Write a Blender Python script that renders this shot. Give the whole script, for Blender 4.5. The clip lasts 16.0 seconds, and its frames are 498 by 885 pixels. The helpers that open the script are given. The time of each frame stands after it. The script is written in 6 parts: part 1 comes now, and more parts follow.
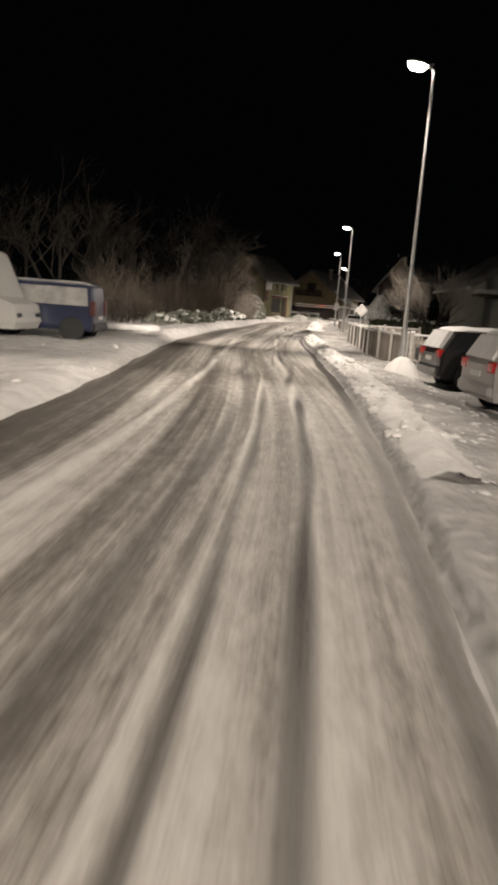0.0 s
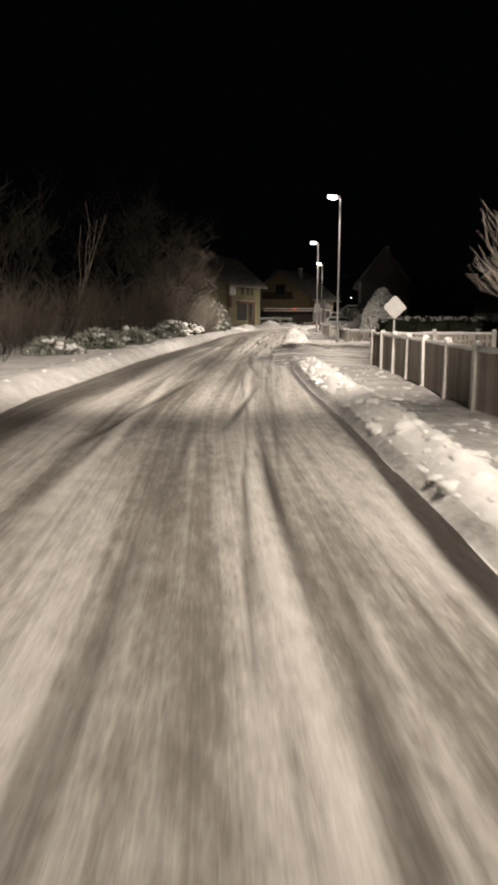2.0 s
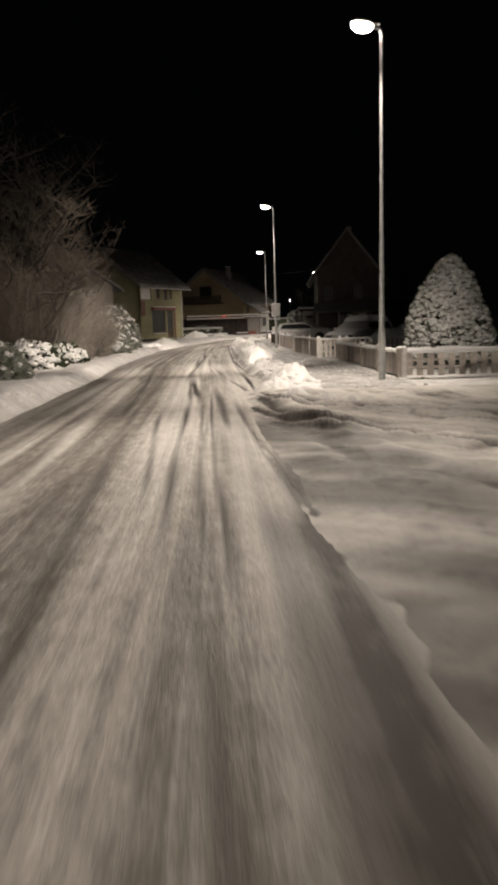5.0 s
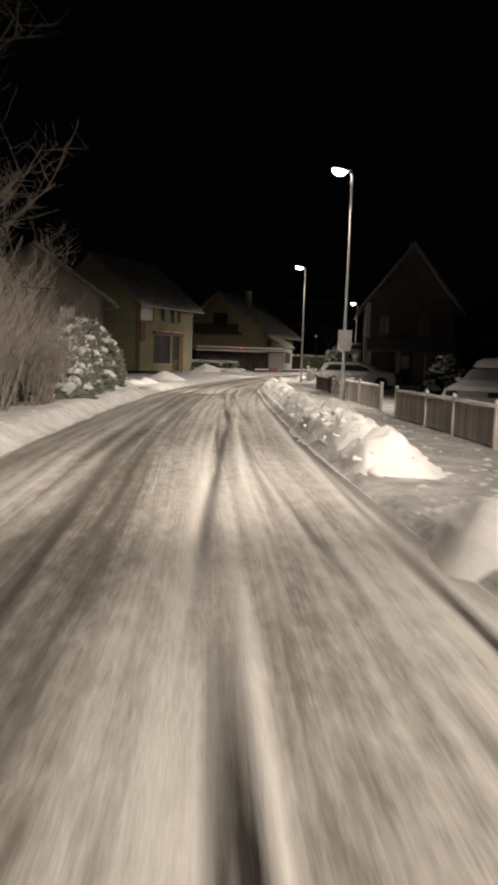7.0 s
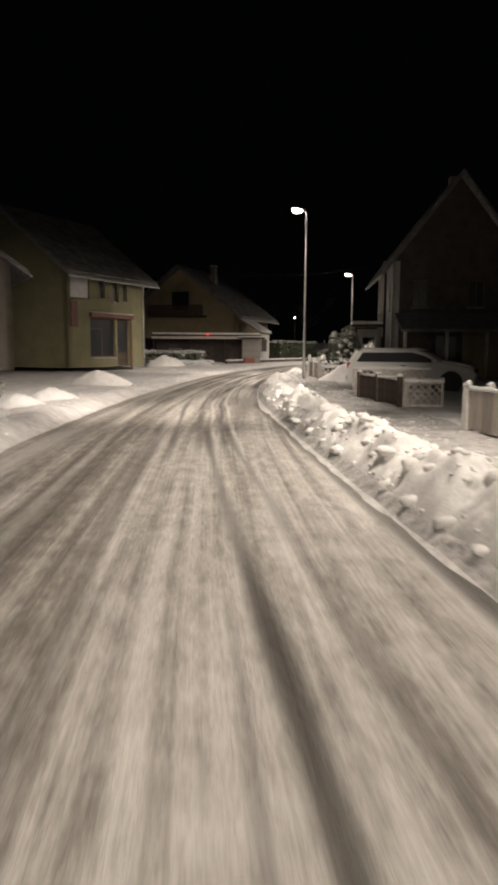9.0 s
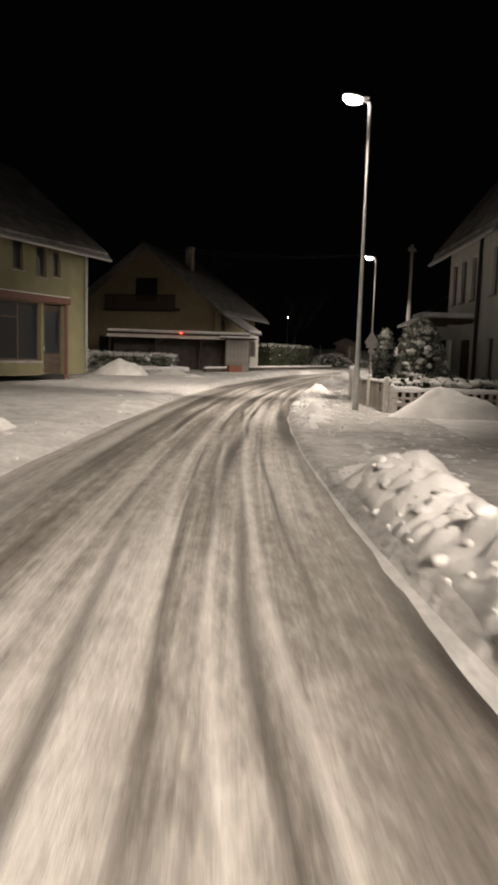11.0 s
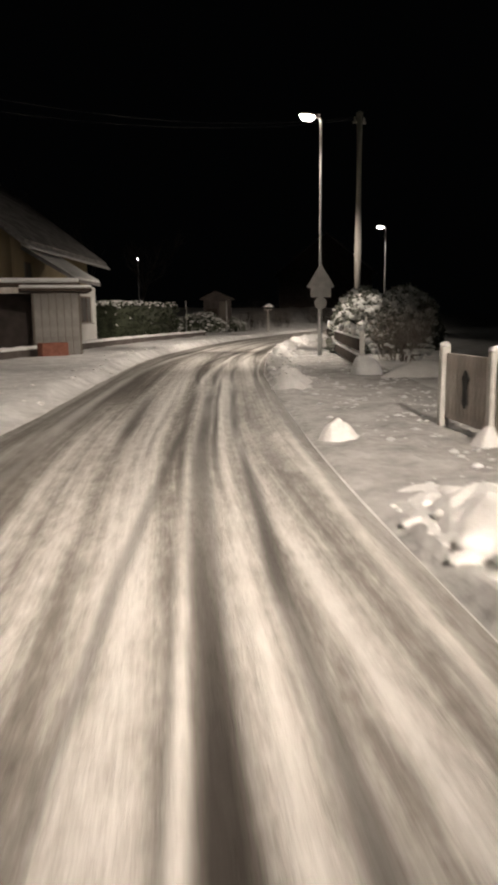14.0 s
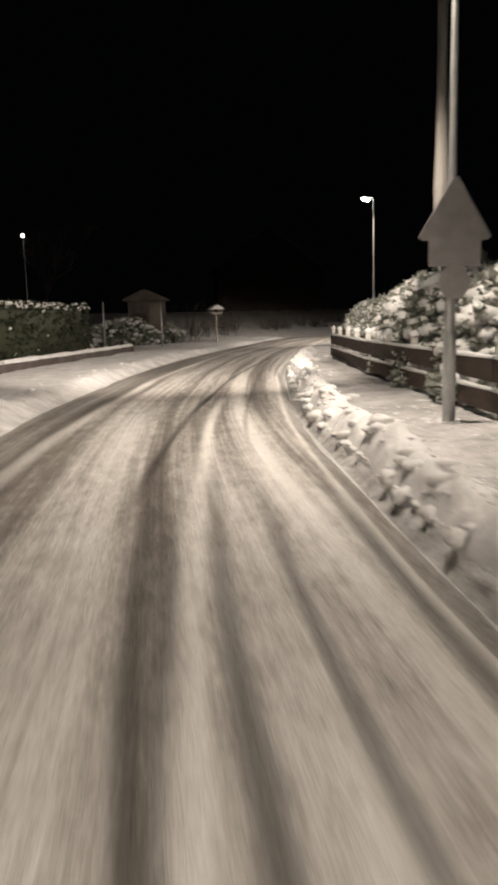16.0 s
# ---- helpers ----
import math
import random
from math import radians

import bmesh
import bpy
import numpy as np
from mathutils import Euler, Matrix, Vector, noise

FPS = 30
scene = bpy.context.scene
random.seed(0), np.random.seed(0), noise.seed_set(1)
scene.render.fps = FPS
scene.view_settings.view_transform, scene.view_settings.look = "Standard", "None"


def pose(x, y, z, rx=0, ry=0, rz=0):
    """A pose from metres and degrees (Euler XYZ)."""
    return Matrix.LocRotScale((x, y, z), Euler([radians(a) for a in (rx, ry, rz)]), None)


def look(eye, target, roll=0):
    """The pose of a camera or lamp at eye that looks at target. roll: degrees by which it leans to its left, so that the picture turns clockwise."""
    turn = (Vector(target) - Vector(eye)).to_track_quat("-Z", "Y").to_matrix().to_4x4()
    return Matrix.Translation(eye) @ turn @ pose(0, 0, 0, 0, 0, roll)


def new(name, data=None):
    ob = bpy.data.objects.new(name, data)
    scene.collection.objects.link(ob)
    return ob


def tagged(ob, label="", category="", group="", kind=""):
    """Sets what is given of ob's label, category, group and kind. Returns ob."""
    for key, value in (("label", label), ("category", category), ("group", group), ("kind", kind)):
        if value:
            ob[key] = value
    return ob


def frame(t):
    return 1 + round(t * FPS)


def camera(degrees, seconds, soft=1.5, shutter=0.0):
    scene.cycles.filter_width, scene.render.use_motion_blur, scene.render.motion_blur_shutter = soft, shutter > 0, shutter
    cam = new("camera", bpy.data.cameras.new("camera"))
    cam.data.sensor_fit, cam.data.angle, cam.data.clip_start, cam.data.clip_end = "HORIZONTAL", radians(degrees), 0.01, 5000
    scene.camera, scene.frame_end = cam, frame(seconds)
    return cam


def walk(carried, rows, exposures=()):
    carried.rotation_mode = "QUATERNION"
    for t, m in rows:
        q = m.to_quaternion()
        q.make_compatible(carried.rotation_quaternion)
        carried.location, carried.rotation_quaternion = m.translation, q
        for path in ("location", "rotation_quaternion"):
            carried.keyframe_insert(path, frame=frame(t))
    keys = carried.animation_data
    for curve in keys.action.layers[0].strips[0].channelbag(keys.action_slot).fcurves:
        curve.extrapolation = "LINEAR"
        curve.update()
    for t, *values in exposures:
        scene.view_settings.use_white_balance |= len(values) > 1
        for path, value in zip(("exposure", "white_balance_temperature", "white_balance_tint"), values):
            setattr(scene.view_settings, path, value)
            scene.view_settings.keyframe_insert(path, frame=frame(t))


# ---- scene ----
cam = camera(38.0, 16.0, soft=3.5, shutter=0.35)
PATH = [
    (0, (7.834, -4.262, 1.475), (7.496, -2.326, 1.108), 4.4),
    (0.5, (7.305, -0.228, 1.47), (6.997, 1.719, 1.13), 1.5),
    (1, (6.71, 3.742, 1.468), (6.418, 5.691, 1.127), 2.8),
    (1.5, (6.048, 7.666, 1.486), (5.759, 9.614, 1.137), 2.7),
    (2, (5.436, 11.519, 1.473), (5.159, 13.47, 1.13), 0.2),
    (2.5, (4.818, 15.354, 1.461), (4.607, 17.314, 1.122), 2.1),
    (3, (4.144, 19.266, 1.46), (3.927, 21.228, 1.139), 2.5),
    (3.2, (3.9, 20.852, 1.46), (3.693, 22.814, 1.132), 2.9),
    (5.3, (1.645, 37.791, 1.466), (1.581, 39.763, 1.144), -2.1),
    (5.5, (1.421, 39.422, 1.467), (1.356, 41.393, 1.131), -0.0),
    (6, (0.861, 43.528, 1.472), (0.812, 45.51, 1.206), 1.2),
    (6.5, (0.398, 47.611, 1.47), (0.318, 49.596, 1.234), 0.9),
    (7, (-0.002, 51.653, 1.473), (-0.079, 53.639, 1.246), 1.9),
    (7.5, (-0.475, 55.693, 1.481), (-0.545, 57.676, 1.229), 3.2),
    (8, (-0.927, 59.733, 1.482), (-0.953, 61.718, 1.233), 2.9),
    (8.2, (-1.088, 61.349, 1.482), (-1.113, 63.334, 1.236), 1.8),
    (10.3, (-2.064, 77.867, 1.464), (-1.992, 79.842, 1.155), 0.7),
    (10.5, (-2.141, 79.446, 1.464), (-2.083, 81.42, 1.149), 1.7),
    (11, (-2.283, 83.37, 1.468), (-2.174, 85.352, 1.224), 1.8),
    (11.5, (-2.377, 87.315, 1.473), (-2.234, 89.293, 1.215), 0.1),
    (12, (-2.352, 91.216, 1.473), (-2.227, 93.192, 1.191), 0.6),
    (12.5, (-2.169, 95.1, 1.47), (-1.909, 97.06, 1.171), -0.5),
    (13, (-1.879, 98.992, 1.471), (-1.604, 100.947, 1.157), 0.2),
    (13.5, (-1.486, 102.885, 1.473), (-1.098, 104.82, 1.149), -1.5),
    (14, (-0.978, 106.77, 1.474), (-0.45, 108.667, 1.129), -0.7),
    (14.5, (-0.348, 110.635, 1.471), (0.259, 112.507, 1.114), -0.1),
    (15, (0.423, 114.427, 1.463), (1.086, 116.281, 1.113), 0.9),
    (15.5, (1.296, 118.273, 1.463), (1.996, 120.117, 1.135), 0.1),
    (16, (2.237, 122.2, 1.473), (2.953, 124.037, 1.139), -1.7),
]
walk(cam, [(t, look(eye, target, roll)) for t, eye, target, roll in PATH],
     exposures=[(0, 0.5), (0.5, 0.4), (1, 0.45), (1.5, 0.5), (2, 0.4), (2.5, 0.3), (3, 0.1), (3.2, 0.1), (4.2, 0.15), (5.3, 0.25), (5.5, 0.25), (6, 0.3), (6.5, 0.15), (7, 0.15), (7.5, 0.15), (8, 0.25), (8.2, 0.25), (9.2, 0.3), (10.3, 0.25), (10.5, 0.25), (11, 0.3), (11.5, 0.4), (12, 0.42), (12.5, 0.32), (13, 0.22), (13.5, 0.25), (14, 0.22), (14.5, 0.22), (15, 0.5), (15.5, 0.62), (16, 0.5)])

# ---- night sky, added fill light ----
world = bpy.data.worlds.new("night")
world.use_nodes = True
world.node_tree.nodes["Background"].inputs[0].default_value = (0.8, 0.9, 1.0, 1)
world.node_tree.nodes["Background"].inputs[1].default_value = 0.0006
scene.world = world
# faint sun lamp added as fill, with no such source in view
moon = new("moon", bpy.data.lights.new("moon", "SUN"))
moon.data.energy, moon.data.angle, moon.data.color = 0.0015, radians(1.0), (1.0, 0.93, 0.82)
moon.matrix_world = look((30, -80, 60), (0, 60, 0))

LAMP_POWER = 34.0
LAMP_COLOUR = (1.0, 0.862, 0.73)


# ---- mesh builder ----
class Build:
    def __init__(self):
        self.v, self.f = [], []

    def add(self, verts, faces):
        n = len(self.v)
        self.v += [tuple(p) for p in verts]
        self.f += [tuple(i + n for i in f) for f in faces]
        return self

    def quad(self, a, b, c, d):
        return self.add([a, b, c, d], [(0, 1, 2, 3)])

    def box(self, x0, x1, y0, y1, z0, z1, b=0.0, m=None):
        """A box with chamfered edges of width b."""
        b = min(b, (x1 - x0) * 0.45, (y1 - y0) * 0.45, (z1 - z0) * 0.45)
        lo, hi = (x0, y0, z0), (x1, y1, z1)
        if b <= 0:
            vs = [(x, y, z) for x in (x0, x1) for y in (y0, y1) for z in (z0, z1)]
            fs = [(0, 1, 3, 2), (4, 6, 7, 5), (0, 4, 5, 1), (2, 3, 7, 6), (0, 2, 6, 4), (1, 5, 7, 3)]
        else:
            vs, at = [], {}
            for i in range(8):
                s = [(i >> k) & 1 for k in range(3)]
                for k in range(3):
                    p = [(hi[n] if s[n] else lo[n]) for n in range(3)]
                    for n in range(3):
                        if n != k:
                            p[n] += -b if s[n] else b
                    at[(i, k)] = len(vs)
                    vs.append(tuple(p))
            fs = []
            for k in range(3):
                m1, m2 = [n for n in range(3) if n != k]
                for side in (0, 1):
                    c = [(side << k) | (p << m1) | (q << m2) for p, q in ((0, 0), (1, 0), (1, 1), (0, 1))]
                    fs.append(tuple(at[(i, k)] for i in c))
                for p in (0, 1):
                    for q in (0, 1):
                        i, j = (p << m1) | (q << m2), (1 << k) | (p << m1) | (q << m2)
                        fs.append((at[(i, m1)], at[(j, m1)], at[(j, m2)], at[(i, m2)]))
            fs += [tuple(at[(i, k)] for k in range(3)) for i in range(8)]
        if m is not None:
            vs = [tuple(m @ Vector(p)) for p in vs]
        return self.add(vs, fs)

    def tube(self, points, radii, n=8, caps=True):
        """A round tube through points, with a radius at each."""
        pts = [Vector(p) for p in points]
        rings, base = [], len(self.v)
        for k, p in enumerate(pts):
            d = (pts[min(k + 1, len(pts) - 1)] - pts[max(k - 1, 0)]).normalized()
            side = d.cross(Vector((0, 0, 1)))
            side = side.normalized() if side.length > 1e-3 else Vector((1, 0, 0))
            up = side.cross(d)
            for a in range(n):
                w = 2 * math.pi * a / n
                rings.append(p + radii[k] * (math.cos(w) * side + math.sin(w) * up))
        self.v += [tuple(p) for p in rings]
        for k in range(len(pts) - 1):
            for a in range(n):
                c = (a + 1) % n
                self.f.append((base + k * n + a, base + k * n + c, base + (k + 1) * n + c, base + (k + 1) * n + a))
        if caps:
            self.f.append(tuple(base + a for a in range(n))[::-1])
            self.f.append(tuple(base + (len(pts) - 1) * n + a for a in range(n)))
        return self

    def lathe(self, profile, n=24, m=None):
        """Turns (radius, z) rows about the z axis."""
        vs = [(r * math.cos(2 * math.pi * a / n), r * math.sin(2 * math.pi * a / n), z) for r, z in profile for a in range(n)]
        fs = [(k * n + a, k * n + (a + 1) % n, (k + 1) * n + (a + 1) % n, (k + 1) * n + a) for k in range(len(profile) - 1) for a in range(n)]
        fs += [tuple(range(n))[::-1], tuple((len(profile) - 1) * n + a for a in range(n))]
        if m is not None:
            vs = [tuple(m @ Vector(p)) for p in vs]
        return self.add(vs, fs)

    def prism(self, outline, y0, y1, m=None):
        """An outline of (x, z) pushed from y0 to y1."""
        n = len(outline)
        vs = [(x, y0, z) for x, z in outline] + [(x, y1, z) for x, z in outline]
        fs = [tuple(range(n)), tuple(range(n, 2 * n))[::-1]] + [(k, n + k, n + (k + 1) % n, (k + 1) % n) for k in range(n)]
        if m is not None:
            vs = [tuple(m @ Vector(p)) for p in vs]
        return self.add(vs, fs)

    def mesh(self, name, material, smooth=False):
        me = bpy.data.meshes.new(name)
        me.from_pydata(self.v, [], self.f)
        if material:
            me.materials.append(material)
        if smooth:
            me.polygons.foreach_set("use_smooth", [True] * len(me.polygons))
        me.update()
        bm = bmesh.new()
        bm.from_mesh(me)
        bmesh.ops.recalc_face_normals(bm, faces=bm.faces)
        bm.to_mesh(me)
        bm.free()
        return me


def part(name, b, material, parent, label="", smooth=False, m=None):
    ob = new(name, b if isinstance(b, bpy.types.Mesh) else b.mesh(name, material, smooth))
    ob.parent = parent
    if m is not None:
        ob.matrix_local = m
    return tagged(ob, label)


def thing(name, m, label, category, group=""):
    ob = new(name)
    ob.empty_display_size = 0.3
    ob.matrix_world = m
    return tagged(ob, label, category, group)


def single(name, b, material, label, category, group="", kind="", smooth=False, m=None):
    ob = new(name, b.mesh(name, material, smooth))
    if m is not None:
        ob.matrix_world = m
    return tagged(ob, label, category, group, kind)


def facing(x, y, z, dx, dy):
    """A pose at x, y, z whose x axis runs along (dx, dy)."""
    return pose(x, y, z, 0, 0, math.degrees(math.atan2(dy, dx)))


# ---- materials ----
def surface(name, low, high, rough=0.7, scale=4.0, fine=40.0, bump=0.3, metal=0.0, spec=0.3, depth=0.02, per_object=0.0, stretch=(1, 1, 1), coords="Object"):
    """Two scales of noise between two base colours, with relief."""
    mat = bpy.data.materials.new(name)
    mat.use_nodes = True
    nt = mat.node_tree
    bsdf = nt.nodes["Principled BSDF"]
    tc = nt.nodes.new("ShaderNodeTexCoord")
    mp = nt.nodes.new("ShaderNodeMapping")
    mp.inputs["Scale"].default_value = stretch
    nt.links.new(tc.outputs[coords], mp.inputs[0])
    n1, n2 = nt.nodes.new("ShaderNodeTexNoise"), nt.nodes.new("ShaderNodeTexNoise")
    n1.inputs["Scale"].default_value, n1.inputs["Detail"].default_value = scale, 4
    n2.inputs["Scale"].default_value, n2.inputs["Detail"].default_value = fine, 3
    for n in (n1, n2):
        nt.links.new(mp.outputs[0], n.inputs["Vector"])
    mix = nt.nodes.new("ShaderNodeMath")
    mix.operation = "MULTIPLY_ADD"
    mix.inputs[1].default_value, mix.inputs[2].default_value = 0.45, 0.0
    nt.links.new(n2.outputs[0], mix.inputs[0])
    add = nt.nodes.new("ShaderNodeMath")
    add.operation = "MULTIPLY_ADD"
    add.inputs[1].default_value = 0.75
    nt.links.new(n1.outputs[0], add.inputs[0])
    nt.links.new(mix.outputs[0], add.inputs[2])
    ramp = nt.nodes.new("ShaderNodeValToRGB")
    ramp.color_ramp.elements[0].position, ramp.color_ramp.elements[1].position = 0.4, 0.8
    ramp.color_ramp.elements[0].color, ramp.color_ramp.elements[1].color = (*low, 1), (*high, 1)
    nt.links.new(add.outputs[0], ramp.inputs[0])
    out = ramp.outputs[0]
    if per_object:
        info = nt.nodes.new("ShaderNodeObjectInfo")
        rng = nt.nodes.new("ShaderNodeMapRange")
        rng.inputs["To Min"].default_value, rng.inputs["To Max"].default_value = 1 - per_object, 1 + per_object
        nt.links.new(info.outputs["Random"], rng.inputs["Value"])
        hsv = nt.nodes.new("ShaderNodeHueSaturation")
        nt.links.new(rng.outputs[0], hsv.inputs["Value"])
        nt.links.new(out, hsv.inputs["Color"])
        out = hsv.outputs[0]
    nt.links.new(out, bsdf.inputs["Base Color"])
    bsdf.inputs["Roughness"].default_value, bsdf.inputs["Metallic"].default_value = rough, metal
    bsdf.inputs["Specular IOR Level"].default_value = spec
    if bump:
        bp = nt.nodes.new("ShaderNodeBump")
        bp.inputs["Strength"].default_value, bp.inputs["Distance"].default_value = bump, depth
        nt.links.new(add.outputs[0], bp.inputs["Height"])
        nt.links.new(bp.outputs[0], bsdf.inputs["Normal"])
    return mat


def plain(name, colour, rough=0.5, metal=0.0, emit=0.0, glow=None):
    mat = bpy.data.materials.new(name)
    mat.use_nodes = True
    bsdf = mat.node_tree.nodes["Principled BSDF"]
    bsdf.inputs["Base Color"].default_value = (*colour, 1)
    bsdf.inputs["Roughness"].default_value, bsdf.inputs["Metallic"].default_value = rough, metal
    if emit:
        bsdf.inputs["Emission Color"].default_value, bsdf.inputs["Emission Strength"].default_value = (*(glow or colour), 1), emit
    return mat


SNOW = surface("snow", (0.66, 0.66, 0.66), (0.86, 0.86, 0.86), 0.75, 2.2, 30, 0.5, depth=0.04)
DIRTY_SNOW = surface("ploughed_snow", (0.74, 0.73, 0.715), (0.92, 0.91, 0.895), 0.75, 3.0, 34, 0.4, depth=0.03)
PAVED_SNOW = surface("pavement_snow", (0.30, 0.292, 0.28), (0.62, 0.61, 0.595), 0.75, 1.6, 7, 1.0, depth=0.14)
YARD_SNOW = surface("trodden_snow", (0.54, 0.53, 0.52), (0.84, 0.83, 0.82), 0.75, 1.6, 6, 0.8, depth=0.12)
FENCE_WOOD = surface("weathered_brown_boards", (0.26, 0.23, 0.205), (0.48, 0.435, 0.39), 0.8, 6, 60, 0.4, per_object=0.25, stretch=(1, 1, 0.15))
DARK_WOOD = surface("dark_stained_wood", (0.035, 0.025, 0.02), (0.09, 0.065, 0.05), 0.75, 5, 50, 0.4, per_object=0.2, stretch=(0.3, 1, 1))
FROST_WOOD = surface("frosted_pale_wood", (0.38, 0.33, 0.29), (0.72, 0.68, 0.64), 0.8, 7, 50, 0.4, per_object=0.15, stretch=(1, 1, 0.3))
WHITE_POST = surface("white_concrete_post", (0.5, 0.48, 0.45), (0.74, 0.72, 0.69), 0.8, 8, 60, 0.3, per_object=0.12)
POLE_WOOD = surface("grey_pole_timber", (0.36, 0.34, 0.31), (0.6, 0.57, 0.53), 0.8, 5, 50, 0.4, stretch=(3, 3, 0.12))
ZINC = surface("galvanised_steel", (0.34, 0.35, 0.35), (0.52, 0.52, 0.51), 0.45, 6, 50, 0.08, metal=0.6)
SIGN_BACK = surface("grey_sign_back", (0.38, 0.37, 0.36), (0.52, 0.51, 0.50), 0.55, 5, 60, 0.05, metal=0.3)
CONCRETE = surface("grey_concrete", (0.2, 0.19, 0.18), (0.38, 0.36, 0.34), 0.85, 2.5, 35, 0.4)
# yellow and ochre house colours darkened to offset spill from the lamp beams
YELLOW = surface("darkened_yellow_render", (0.16, 0.151, 0.088), (0.225, 0.214, 0.128), 0.9, 1.2, 60, 0.2, depth=0.01)
OCHRE = surface("ochre_render", (0.24, 0.19, 0.11), (0.33, 0.27, 0.17), 0.9, 1.0, 60, 0.2, depth=0.01)
GREY_WALL = surface("grey_green_render", (0.36, 0.37, 0.33), (0.48, 0.49, 0.44), 0.9, 1.0, 60, 0.2, depth=0.01)
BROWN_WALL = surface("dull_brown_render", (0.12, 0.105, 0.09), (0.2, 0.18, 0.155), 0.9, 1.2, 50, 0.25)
DARK_WALL = surface("dark_brown_wall", (0.06, 0.05, 0.045), (0.13, 0.11, 0.10), 0.85, 2, 40, 0.3)
PALE_WALL = surface("pale_grey_render", (0.52, 0.52, 0.50), (0.66, 0.65, 0.62), 0.9, 1.0, 60, 0.2, depth=0.01)
ROOF = surface("frosted_dark_tiles", (0.12, 0.11, 0.11), (0.3, 0.29, 0.29), 0.8, 3, 30, 0.5, stretch=(1, 1, 3))
ROOF_FROST = surface("thin_frost_on_tiles", (0.07, 0.066, 0.063), (0.27, 0.262, 0.255), 0.85, 1.3, 14, 0.6, depth=0.05, stretch=(1, 1, 2.2))
RED_PAINT = surface("dark_red_paint", (0.08, 0.028, 0.022), (0.15, 0.05, 0.04), 0.55, 4, 60, 0.15)
FRAME = surface("brown_window_frame", (0.10, 0.07, 0.05), (0.16, 0.12, 0.09), 0.6, 6, 60, 0.1)
# bark tone lowered so that trunks stay dim in the lamp beams
BARK = surface("darkened_bark", (0.016, 0.0135, 0.0115), (0.055, 0.047, 0.04), 0.9, 6, 40, 0.7, stretch=(1, 1, 0.3))
FROST_TWIG = surface("frosted_twigs", (0.16, 0.135, 0.11), (0.46, 0.42, 0.38), 0.9, 5, 40, 0.2)
# brown twigs, dimmed in colour for plants that stand in gloom
DIM_TWIG = surface("dimmed_brown_twigs", (0.045, 0.037, 0.029), (0.13, 0.11, 0.09), 0.9, 5, 40, 0.2)
LEAF = surface("dark_evergreen_leaves", (0.025, 0.032, 0.018), (0.075, 0.085, 0.05), 0.7, 8, 60, 0.2)
FROST_LEAF = surface("rimed_evergreen_leaves", (0.13, 0.14, 0.11), (0.36, 0.37, 0.33), 0.8, 8, 60, 0.2)
CLUMP_SNOW = surface("snow_on_leaves", (0.58, 0.58, 0.57), (0.82, 0.82, 0.81), 0.8, 6, 40, 0.4)
BRICK_RED = surface("red_brick_pier", (0.18, 0.07, 0.05), (0.30, 0.13, 0.09), 0.85, 9, 50, 0.3)
GLASS = plain("dark_window_glass", (0.02, 0.022, 0.025), 0.28)
FROST_GLASS = surface("frosted_window_glass", (0.26, 0.26, 0.25), (0.5, 0.5, 0.48), 0.6, 3, 30, 0.1)
DULL_LENS = plain("dull_lens", (0.09, 0.02, 0.02), 0.5)
TYRE = plain("black_rubber", (0.02, 0.02, 0.02), 0.8)
RIM = plain("alloy_rim", (0.4, 0.4, 0.4), 0.4, 0.8)
BLACK = plain("black_plastic", (0.02, 0.02, 0.02), 0.55)
BLUE_CAR = plain("dark_blue_paint", (0.02, 0.03, 0.07), 0.3)
BLACK_CAR = plain("black_paint", (0.02, 0.02, 0.022), 0.3)
SILVER_CAR = plain("silver_paint", (0.42, 0.41, 0.40), 0.35, 0.3)
WHITE_CAR = plain("white_paint", (0.62, 0.62, 0.60), 0.35)
PLATE = plain("number_plate_white", (0.6, 0.6, 0.58), 0.4)
# unlit tail lights: faint red emission added for the headlights' reflection
RED_LENS = plain("red_lens_with_glow", (0.36, 0.015, 0.015), 0.2, emit=0.03, glow=(1, 0.05, 0.04))
LED = plain("street_light_diffuser", (0.9, 0.9, 0.85), 0.3, emit=40, glow=(1.0, 0.93, 0.8))
FAR_LED = plain("distant_light_diffuser", (0.9, 0.9, 0.85), 0.3, emit=25, glow=(1.0, 0.95, 0.85))
SIGNAL_RED = plain("red_warning_light", (0.6, 0.02, 0.01), 0.3, emit=6, glow=(1, 0.06, 0.02))


